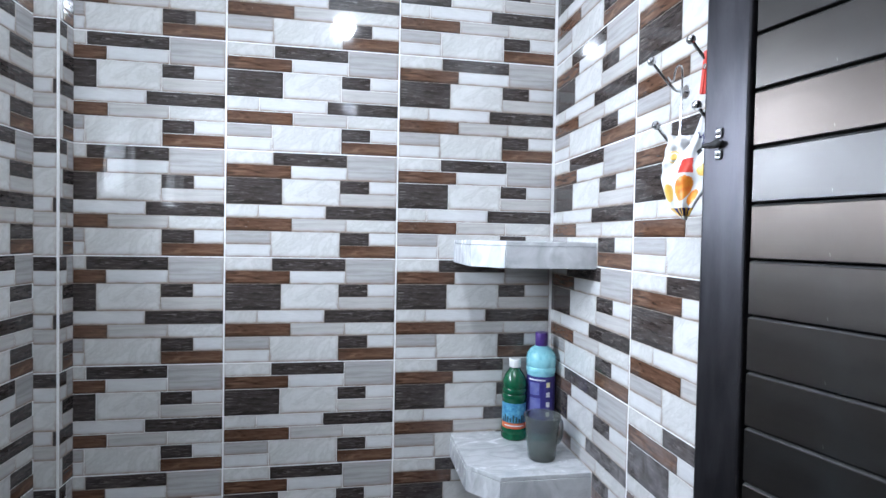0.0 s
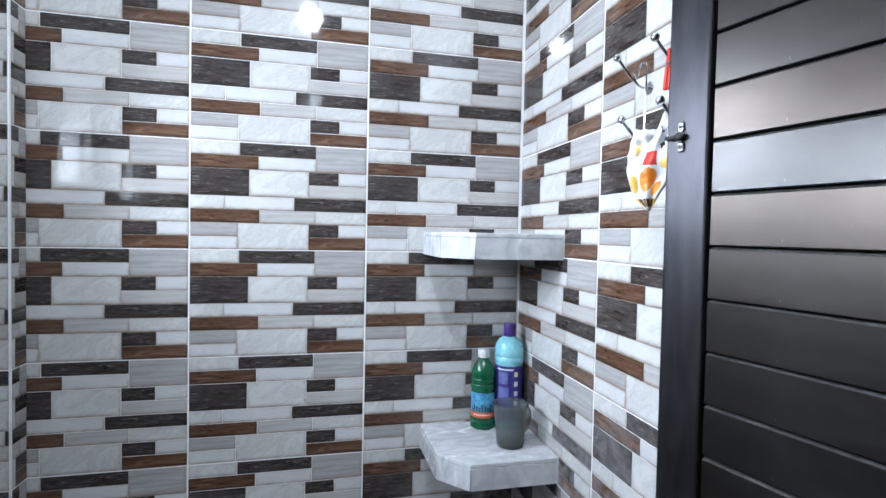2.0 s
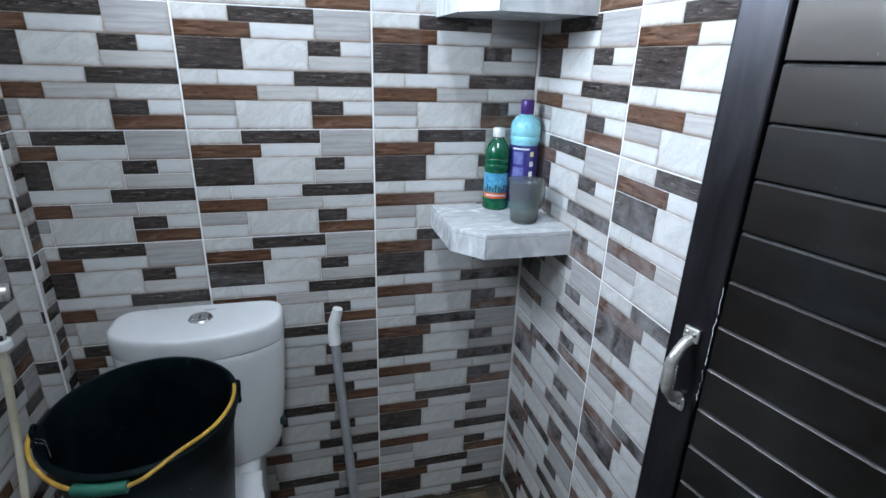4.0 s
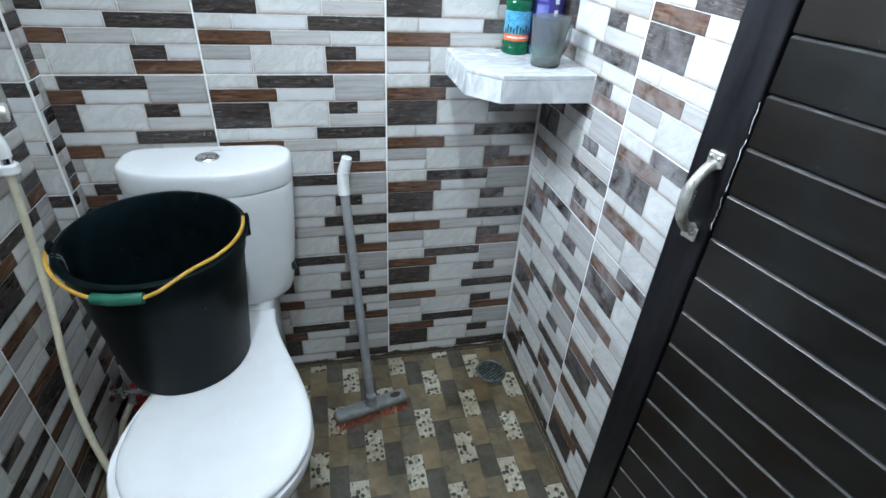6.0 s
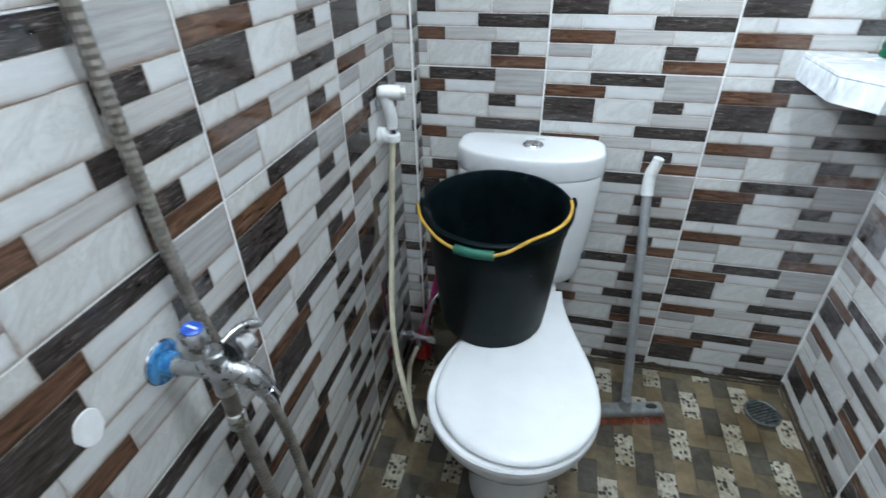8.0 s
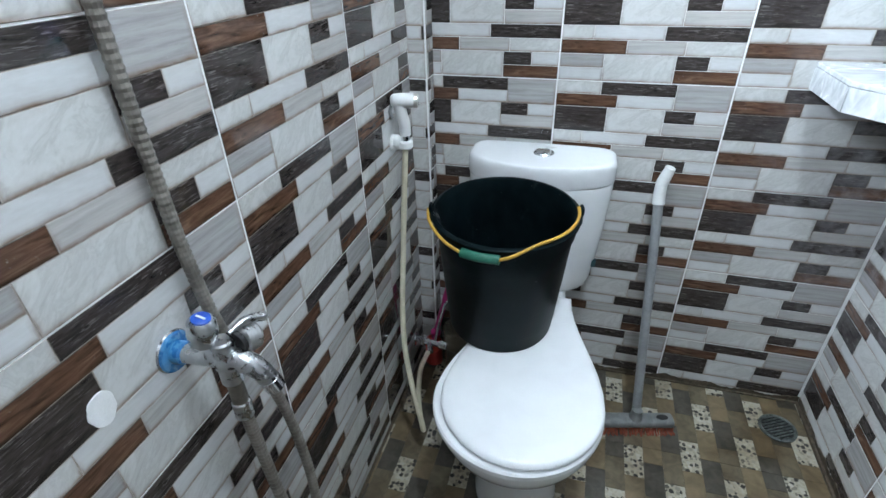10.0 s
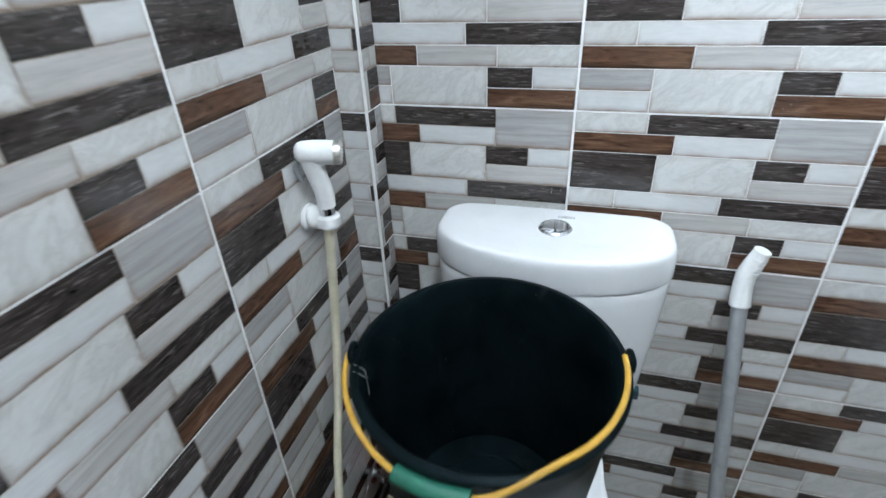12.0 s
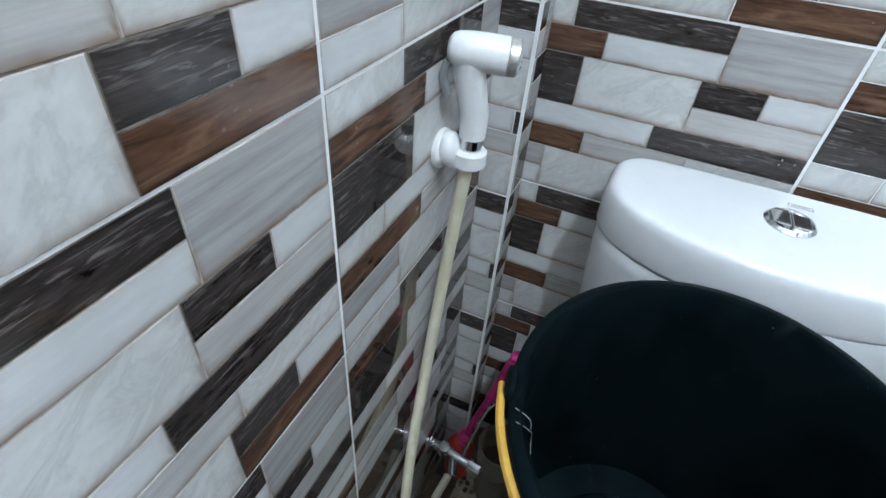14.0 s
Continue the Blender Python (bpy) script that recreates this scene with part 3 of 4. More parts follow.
def toilet():
    t = thing("toilet", "white porcelain close-coupled toilet with closed lid", "toilet")
    cx = -0.015
    body = ((0.392, 0.72), (0.396, 0.775), (0.405, 0.815), (0.43, 0.855), (0.50, 0.905), (0.60, 0.955), (0.690, 0.985), (0.7060, 0.987), (0.7085, 0.975))
    tank = part("tank", rings([tank_outline(k, z) for z, k in body]), "porcelain", t, smooth=True)
    lid_body = ((0.7125, 0.975), (0.7145, 0.993), (0.718, 1.0), (0.744, 1.0), (0.752, 0.997), (0.758, 0.991), (0.7630, 0.980), (0.7662, 0.965), (0.7678, 0.940), (0.7684, 0.90), (0.7688, 0.6))
    part("tank_lid", rings([tank_outline(k, z - 0.003) for z, k in lid_body]), "porcelain", tank, smooth=True)
    btn = part("flush_button", merged(lathe([(0.0, 0.7665), (0.026, 0.7665), (0.026, 0.770), (0.023, 0.7735), (0.020, 0.772), (0.0, 0.7725)], 28, False, False)), "chrome", tank, "round chrome dual flush button", True)
    btn.location = (-0.011, -0.088, -0.003)
    part("button_half", merged(box(-0.019, -0.0008, -0.013, 0.013, 0.0, 0.0028, 0.001), box(0.0008, 0.019, -0.013, 0.013, 0.0, 0.0022, 0.001)), "chrome", btn).location = (0, 0, 0.772)
    part("badge", merged(box(-0.010, 0.016, -0.050, -0.0488, 0.7652, 0.7660), box(-0.010, 0.016, -0.0442, -0.043, 0.7652, 0.7660), box(-0.010, -0.0088, -0.0488, -0.0442, 0.7652, 0.7660), box(0.0148, 0.016, -0.0488, -0.0442, 0.7652, 0.7660), box(-0.006, 0.012, -0.0472, -0.0458, 0.7652, 0.7660)), "grey_pole", tank, "small grey printed mark")
    part("sticker", box(cx + 0.155, cx + 0.1660, -0.120, -0.105, 0.468, 0.486), "label_navy", tank)
    bowl_out = egg(0.173, -0.215, -0.749, 0.080, cx=0.015)
    cy = -0.45
    prof = ((0.0, 0.60, 0.70, 0.03), (0.02, 0.60, 0.70, 0.03), (0.10, 0.56, 0.64, 0.04), (0.20, 0.62, 0.68, 0.03), (0.28, 0.78, 0.82, 0.01), (0.34, 0.92, 0.945, 0.0), (0.375, 0.975, 0.985, 0.0), (0.39, 0.975, 0.985, 0.0), (0.395, 0.96, 0.97, 0.0))
    part("plinth", box(-0.066, 0.086, -0.30, -0.022, 0.0, 0.3925, 0.018, 3), "porcelain", t, smooth=True)
    part("bowl", rings([[(x, y + dy, z) for x, y in scaled(bowl_out, sx, sy, 0.018, -0.36)] for z, sx, sy, dy in prof]), "porcelain", t, smooth=True)
    seat_out = egg(0.175, -0.235, -0.751, 0.084, cx=0.014)
    part("seat", rings([[(x, y, z) for x, y in scaled(seat_out, s, s, 0.018, cy)] for z, s in ((0.397, 0.98), (0.400, 1.0), (0.410, 1.0), (0.414, 0.985))]), "seat_plastic", t, smooth=True)
    lid_out = egg(0.1655, -0.222, -0.743, 0.078, cx=0.0225)
    part("lid", rings([[(x, y, z) for x, y in scaled(lid_out, s, s, 0.0245, cy)] for z, s in ((0.416, 0.975), (0.419, 0.995), (0.424, 1.0), (0.430, 0.99), (0.434, 0.965), (0.4365, 0.90), (0.438, 0.6), (0.4385, 0.2))]), "seat_plastic", t, smooth=True)
    for s in (-1, 1):
        part("hinge", cylinder((0.018 + s * 0.05, -0.222, 0.412), (0.018 + s * 0.08, -0.222, 0.412), 0.012, 14, 0.002), "seat_plastic", t)
    return t


toilet()


# ---- bucket ----
def bucket():
    b = thing("bucket", "large black plastic bucket with yellow wire handle on toilet lid", "bucket", at=(-0.062, -0.357, 0.4400))
    b.rotation_euler = (radians(2.4), radians(0.5), 0)
    Hb, r0, r1, w = 0.304, 0.120, 0.148, 0.0035
    k = (r1 - r0) / Hb
    outer = [(r0 - 0.010, 0.0), (r0 - 0.003, 0.002), (r0, 0.008)]
    for z in (0.045, 0.09, 0.135, 0.18, 0.225):
        outer += [(r0 + k * z, z), (r0 + k * z + 0.0006, z + 0.001)]
    outer += [(r0 + k * 0.262, 0.262), (r0 + k * 0.262 + 0.004, 0.264), (r1 + 0.003, Hb - 0.012), (r1 + 0.008, Hb - 0.010), (r1 + 0.009, Hb - 0.003), (r1 + 0.006, Hb), (r1, Hb + 0.001), (r1 - w, Hb - 0.003), (r0 - w + k * 0.25, 0.25), (r0 - w, 0.010), (0.082, 0.007), (0.078, 0.011), (0.0005, 0.011)]
    part("body", lathe(outer, 72, True, True), "black_plastic", b, smooth=True)
    A0 = 11.0
    def at(angle, r, z):
        a = radians(angle + A0)
        return (r * math.cos(a), r * math.sin(a), z)
    for s in (0, 180):
        m = Matrix.Rotation(radians(A0 + s), 4, "Z")
        e = merged(box(r1 - 0.004, r1 + 0.0115, -0.014, 0.014, Hb - 0.030, Hb - 0.002, 0.004), tube([(r1 + 0.008, -0.012, Hb - 0.004), (r1 + 0.009, -0.008, Hb + 0.006), (r1 + 0.009, 0.008, Hb + 0.006), (r1 + 0.008, 0.012, Hb - 0.004)], 0.004, 8, 4))
        e.transform(m)
        part("ear", e, "black_plastic", b, smooth=True)
    for k in range(2):
        a, drop = 190 + 4 * k - A0 * 0.2, 0.018 + 0.009 * (k % 3)
        path = [at(a, r1 + 0.004, Hb + 0.002), at(a + 1.5, r1 - 0.007, Hb - 0.004), at(a + 3 - 2 * (k % 2), r1 - 0.009 - 0.0005 * k, Hb - drop * 0.6), at(a + 1 + 3 * (k % 2), r1 - 0.010, Hb - drop)]
        part("string", tube(path, 0.0004, 6, 5), "grey_pole", b, "frayed pale string end")
    Rb = r1 + 0.0145
    def rail(a):
        sag = max(0.0, 1 - ((a - 250) / 40) ** 2)
        over = min(1.0, max(0.0, (a - 262) / 38))
        over = over * over * (3 - 2 * over)
        lift = 0.004 * max(0.0, 1 - (a - 180) / 30)
        return at(a, Rb + (r1 + 0.002 - Rb) * over, Hb - 0.006 + lift + 0.0125 * over - 0.013 * sag * (1 - over))
    part("bail", tube([rail(a) for a in range(180, 240, 8)] + [rail(239)], 0.0034, 8, 4), "yellow", b, "yellow plastic-coated wire handle", True)
    part("bail", tube([rail(264)] + [rail(a) for a in range(272, 361, 8)], 0.0034, 8, 4), "yellow", b, "yellow plastic-coated wire handle", True)
    p0, p1 = Vector(rail(238)), Vector(rail(265))
    mid = (p0 + p1) / 2 + Vector((p0 + p1).xy.normalized().to_3d()) * 0.004
    part("grip", tube([tuple(p0), tuple(mid), tuple(p1)], 0.0095, 14, 6), "green_grip", b, "green plastic grip sleeve", True)
    return b


bucket()


# ---- corner shelves ----
def shelf(z0, z1, label):
    out = [(0.545, -0.002), (0.548, -0.180), (0.607, -0.247), (0.806, -0.249), (0.806, -0.002)]
    s = thing("corner_shelf", label, "shelf", "corner shelves")
    inner = scaled(out, 0.985, 0.985, 0.806, -0.002)
    part("slab", extruded(inner, z0 + 0.002, z1 - 0.010), "shelf_stone", s)
    part("top_tile", extruded(out, z1 - 0.010, z1, 0.0015, 1), "shelf_stone", s)
    for a, b in zip(out[:3], out[1:4]):
        a, b = Vector((*a, 0)), Vector((*b, 0))
        d = (b - a).normalized()
        nrm = Vector((d.y, -d.x, 0))
        nrm = nrm if nrm.dot(Vector((0.7, -0.1, 0)) - a) < 0 else -nrm
        q = [a + d * 0.001, b - d * 0.001, b - d * 0.001 - nrm * 0.006, a + d * 0.001 - nrm * 0.006]
        bm = rings([[(p.x + nrm.x * 0.0015, p.y + nrm.y * 0.0015, z0) for p in q], [(p.x + nrm.x * 0.0015, p.y + nrm.y * 0.0015, z1 - 0.0106) for p in q]])
        part("edge_tile", bm, "shelf_stone", s)
    return s


shelf(0.928, 0.985, "grey marble-tiled corner shelf holding bottles and a cup")
shelf(1.420, 1.476, "empty grey marble-tiled corner shelf")


# ---- things on the lower shelf ----
def label_patch(r, a0, a1, z0, z1, n=10):
    """A thin curved print on a bottle, between two angles."""
    loops = []
    for z in (z0, z1):
        loops.append([(r * math.cos(radians(a0 + (a1 - a0) * i / n)), r * math.sin(radians(a0 + (a1 - a0) * i / n)), z) for i in range(n + 1)])
    return rings(loops, False, False, False)


def green_bottle():
    b = thing("cleaner_bottle", "green plastic cleaner bottle with white cap on the shelf", "bottle", at=(0.698, -0.042, 0.985))
    prof = [(0.028, 0.0), (0.031, 0.003), (0.031, 0.012), (0.0295, 0.016), (0.031, 0.020), (0.031, 0.026), (0.0295, 0.030), (0.0295, 0.098), (0.0312, 0.102), (0.0312, 0.110), (0.0295, 0.113), (0.0312, 0.116), (0.0312, 0.124), (0.0295, 0.127), (0.031, 0.130), (0.030, 0.144), (0.024, 0.158), (0.015, 0.170), (0.0125, 0.174), (0.0125, 0.178)]
    body = part("body", lathe(prof, 32), "bottle_green", b, smooth=True)
    part("cap", lathe([(0.0138, 0.177), (0.0145, 0.178), (0.0145, 0.196), (0.0135, 0.198)], 24), "white_plastic", b, "white screw cap", True)
    part("label", label_patch(0.0300, 170, 330, 0.045, 0.092), "label_blue", b)
    part("label_band", label_patch(0.0302, 180, 320, 0.030, 0.044), "label_red", b)
    sk = []
    for i in range(9):
        a = 190 + i * 14
        sk.append(label_patch(0.0302, a, a + 9, 0.046, 0.056 + 0.008 * ((i * 5) % 3) / 2, 2))
    part("label_skyline", merged(*sk), "label_navy", b)
    part("label_stripe", label_patch(0.0304, 205, 300, 0.036, 0.039, 6), "label_white", b)


def blue_bottle():
    b = thing("detergent_bottle", "pale cyan bottle with purple cap and purple label on the shelf", "bottle", at=(0.763, -0.050, 0.985))
    prof = [(0.032, 0.0), (0.035, 0.004), (0.035, 0.165), (0.0365, 0.168), (0.0365, 0.178), (0.035, 0.181), (0.0365, 0.184), (0.0365, 0.200), (0.034, 0.212), (0.026, 0.224), (0.016, 0.230), (0.014, 0.232)]
    part("body", lathe(prof, 32), "cyan_plastic", b, smooth=True)
    part("cap", lathe([(0.0150, 0.231), (0.0155, 0.233), (0.0155, 0.262), (0.0145, 0.264)], 24), "purple", b, "purple screw cap", True)
    part("label", label_patch(0.0356, 130, 350, 0.02, 0.160, 20), "label_purple", b)
    part("label_block", merged(label_patch(0.0359, 205, 245, 0.115, 0.145, 5), label_patch(0.0359, 205, 250, 0.070, 0.108, 5), label_patch(0.0359, 205, 270, 0.058, 0.062, 5), label_patch(0.0359, 205, 262, 0.050, 0.054, 5)), "lilac", b)
    for z in (0.142, 0.118, 0.094, 0.070):
        part("label_dot", label_patch(0.0360, 272, 288, z - 0.0075, z + 0.0045, 4), "pale_yellow" if z > 0.13 else "label_white", b)
    part("label_line", label_patch(0.0360, 200, 268, 0.150, 0.154, 5), "label_white", b)


def cup():
    c = thing("cup", "smoky translucent plastic measuring cup with handle on the shelf", "cup", at=(0.725, -0.166, 0.985))
    prof = [(0.028, 0.0), (0.031, 0.002), (0.0395, 0.094), (0.0418, 0.096), (0.0418, 0.098), (0.0372, 0.098), (0.0288, 0.006), (0.0, 0.006)]
    part("body", lathe(prof, 32, True, False), "smoky", c, smooth=True)
    part("handle", tube([(0.035, 0.012, 0.082), (0.052, 0.018, 0.077), (0.056, 0.020, 0.054), (0.049, 0.017, 0.030), (0.031, 0.010, 0.022)], 0.004, 8, 6), "smoky", c, smooth=True)


green_bottle()
blue_bottle()
cup()


# ---- floor brush ----
def floor_brush():
    b = thing("floor_brush", "grey long-handled floor brush leaning on tiled wall", "brush")
    foot, top = Vector((0.322, -0.212, 0.052)), Vector((0.284, -0.030, 0.665))
    part("pole", cylinder(foot, top, 0.0122, 18), "grey_pole", b, smooth=True)
    d = (top - foot).normalized()
    tip = top + Vector((0.013, -0.001, 0.066))
    joint = top + Vector((0.001, 0.001, 0.018))
    elbow = tube([tuple(top - d * 0.034), tuple(top - d * 0.012), tuple(joint), tuple(joint.lerp(tip, 0.35) + Vector((-0.001, 0, 0.001))), tuple(joint.lerp(tip, 0.7)), tuple(tip)], (0.0158, 0.0126), 16, 6)
    hanger = part("hanger", elbow, "white_plastic", b, "white plastic hanging end", True)
    for k in range(3):
        p0, p1 = joint.lerp(tip, 0.10 + 0.24 * k), joint.lerp(tip, 0.30 + 0.24 * k)
        part("tape", cylinder(p0 + Vector((0.0006 * (k - 1), 0, 0)), p1, 0.0149 - 0.0006 * k, 16, 0.0012), "white_plastic", hanger, smooth=True)
    head = part("head", box(-0.108, 0.108, -0.021, 0.021, 0.018, 0.044, 0.009, 3), "grey_head", b, smooth=True)
    head.matrix_local = Matrix.Translation((0.322, -0.222, 0.0)) @ Matrix.Rotation(radians(14), 4, "Z")
    part("socket", lathe([(0.019, 0.040), (0.017, 0.055), (0.014, 0.075)], 20), "grey_head", head, smooth=True)
    part("plug", ball((0.075, 0.0, 0.044), 0.012, 14, 8, (1.4, 0.8, 0.4)), "black", head)
    rows = []
    for i in range(64):
        for j in range(3):
            x, y = -0.104 + 0.208 * i / 63 + random.uniform(-0.002, 0.002), -0.018 + 0.036 * j / 2
            k, d, e = random.uniform(-0.008, 0.008), random.uniform(0.0, 0.010), random.uniform(0.0, 0.008)
            rows.append(tube([(x, y, 0.02), (x + k * 0.3, y * 1.15 - d * 0.3, 0.010), (x + k + x * 0.06, y * 1.35 - d, 0.0015 + e * 0.4)], (0.0016, 0.0020), 4, 1))
    part("bristles", merged(*rows), "bristle", head, "worn orange bristles")


floor_brush()


# ---- floor drain ----
def drain():
    d = thing("floor_drain", "round tarnished slotted metal floor drain", "drain", at=DRAIN)
    part("ring", lathe([(0.050, 0.0), (0.050, 0.004), (0.044, 0.006), (0.041, 0.004), (0.041, -0.003)], 40, False, False), "drain_metal", d, smooth=True)
    part("pit", lathe([(0.0415, 0.0005), (0.0005, 0.0005)], 32, False, False), "black", d)
    bars = []
    for i in range(-4, 5):
        x = i * 0.0095
        h = math.sqrt(max(0.0, 0.041 ** 2 - x * x))
        bars.append(box(x - 0.0026, x + 0.0026, -h, h, 0.0015, 0.005, 0.001, 1))
    grate = part("grate", merged(*bars), "drain_metal", d)
    grate.rotation_euler = (0, 0, radians(-62))
    part("screw", ball((0, 0, 0.005), 0.004, 10, 6, (1, 1, 0.4)), "chrome", d)


drain()


# ---- bidet sprayer, its hose and valve ----
def sprayer():
    s = thing("bidet_sprayer", "white handheld bidet sprayer with chrome nozzle in holder", "sprayer")
    hx, hy = -0.340, -0.205
    part("holder", merged(cylinder((XL, hy, 0.808), (XL + 0.012, hy, 0.808), 0.021, 24, 0.004), ball((XL + 0.016, hy - 0.004, 0.812), 0.016, 16, 10, (0.7, 1.0, 1.15)), tube([(XL + 0.008, hy, 0.803), (hx + 0.002, hy, 0.803)], 0.012, 12, 4), merged(cylinder((hx + 0.006, hy + 0.003, 0.795), (hx + 0.006, hy + 0.003, 0.815), 0.0172, 24, 0.003))), "white_plastic", s, "white plastic wall holder", True)
    part("collar", cylinder((hx + 0.006, hy + 0.003, 0.809), (hx + 0.006, hy + 0.003, 0.834), 0.0112, 16, 0.001), "chrome", s, smooth=True)
    head0, head1 = Vector((-0.349, -0.2128, 0.913)), Vector((-0.311, -0.1985, 0.910))
    ax = (head1 - head0).normalized()
    barrel = lathe([(0.004, -0.0125), (0.0085, -0.0115), (0.0125, -0.0085), (0.0150, -0.003), (0.0162, 0.006), (0.0168, 0.020), (0.0170, (head1 - head0).length)], 28)
    barrel.transform(Matrix.Translation(head0) @ ax.to_track_quat("Z", "Y").to_matrix().to_4x4())
    part("body", merged(tube([(hx + 0.006, hy + 0.003, 0.828), (hx + 0.006, hy + 0.003, 0.850), (hx + 0.002, hy, 0.874), (hx - 0.001, hy - 0.003, 0.894), (hx - 0.001, hy - 0.004, 0.908)], (0.0132, 0.0152), 18, 6), barrel), "white_plastic", s, smooth=True)
    noz = part("nozzle", cylinder(head1 - ax * 0.001, head1 + ax * 0.011, 0.0168, 28, 0.002), "handle_metal", s, "round chrome nozzle", True)
    part("nozzle_face", cylinder(head1 + ax * 0.0105, head1 + ax * 0.0118, 0.0130, 24, 0.0004), "white_plastic", noz, smooth=True)
    side = ax.cross(Vector((0, 0, 1))).normalized()
    dots = []
    for k in range(10):
        a = 2 * math.pi * k / 10
        dots.append(ball(head1 + ax * 0.012 + side * 0.0085 * math.cos(a) + Vector((0, 0, 0.0085 * math.sin(a))), 0.0011, 6, 4))
    part("spray_hole", merged(*dots), "black", noz)
    part("trigger", tube([(-0.357, -0.219, 0.903), (-0.362, -0.219, 0.889), (-0.358, -0.216, 0.872)], 0.0042, 8, 4), "grey_pole", s, smooth=True)


def bidet_hose():
    h = thing("bidet_hose", "cream rubber bidet hose hanging in a loop", "hose")
    part("tube", tube([(-0.335, -0.203, 0.805), (-0.346, -0.208, 0.66), (-0.347, -0.244, 0.50), (-0.334, -0.308, 0.385), (-0.318, -0.354, 0.307), (-0.298, -0.390, 0.25), (-0.272, -0.425, 0.185), (-0.249, -0.450, 0.128), (-0.242, -0.454, 0.095), (-0.256, -0.425, 0.074), (-0.290, -0.350, 0.078), (-0.316, -0.250, 0.098), (-0.312, -0.180, 0.112)], 0.0075, 12, 10), "cream_hose", h, smooth=True)
    return h


def valve():
    v = thing("angle_valve", "chrome angle valve with tee on the tiled wall", "valve")
    a = Vector((XL, -0.135, 0.118))
    part("flange", cylinder(a, a + Vector((0.006, 0, 0)), 0.024, 24, 0.002), "chrome", v, smooth=True)
    part("body", merged(cylinder(a, a + Vector((0.085, -0.01, 0)), 0.0105, 16, 0.001), cylinder(a + Vector((0.03, -0.004, 0.012)), a + Vector((0.03, -0.004, -0.012)), 0.012, 14, 0.001), cylinder(a + Vector((0.05, -0.004, 0.0)), a + Vector((0.066, -0.045, -0.006)), 0.009, 14, 0.001)), "chrome", v, smooth=True)
    part("wheel", cylinder(a + Vector((0.085, -0.01, 0)), a + Vector((0.112, -0.013, 0)), 0.0145, 12, 0.002), "chrome", v)
    h = thing("supply_hose", "thin braided steel supply hose to the toilet tank", "hose")
    part("tube", tube([tuple(a + Vector((0.07, -0.005, 0.006))), (-0.290, -0.120, 0.19), (-0.275, -0.090, 0.245), (-0.235, -0.070, 0.262), (-0.185, -0.068, 0.285), (-0.130, -0.075, 0.345), (-0.115, -0.080, 0.400)], 0.0042, 8, 8), "chrome", h, smooth=True)


def toilet_brush():
    b = thing("toilet_brush", "magenta plastic toilet brush leaning behind the toilet", "brush")
    a, c = Vector((-0.322, -0.110, 0.075)), Vector((-0.256, -0.052, 0.356))
    part("handle", merged(tube([tuple(a.lerp(c, t)) for t in (0.0, 0.35, 0.5, 0.62)], (0.010, 0.008), 10, 3), tube([tuple(a.lerp(c, t)) for t in (0.60, 0.7, 0.85, 0.97)], (0.0105, 0.0115), 12, 3), ball(c, 0.0125, 14, 8), ball(a.lerp(c, 0.18), 0.017, 14, 8)), "pink", b, smooth=True)
    part("head", ball((-0.318, -0.100, 0.075), 0.030, 16, 12, (1, 1, 1.2)), "red_plastic", b)
    part("foot", cylinder((-0.318, -0.100, 0.0), (-0.318, -0.100, 0.06), 0.028, 20, 0.003), "red_plastic", b)
    c2 = thing("plastic_tub", "cloudy plastic tub beside the toilet", "container", at=(-0.236, -0.110, 0.0))
    part("body", lathe([(0.034, 0.0), (0.037, 0.002), (0.043, 0.17), (0.045, 0.172), (0.041, 0.172), (0.034, 0.006), (0.0, 0.006)], 28, True, False), "dirty_clear", c2, smooth=True)
    part("content", lathe([(0.0335, 0.008), (0.038, 0.10), (0.0005, 0.10)], 24, True, True), "dirt", c2)


sprayer()
bidet_hose()
valve()
toilet_brush()


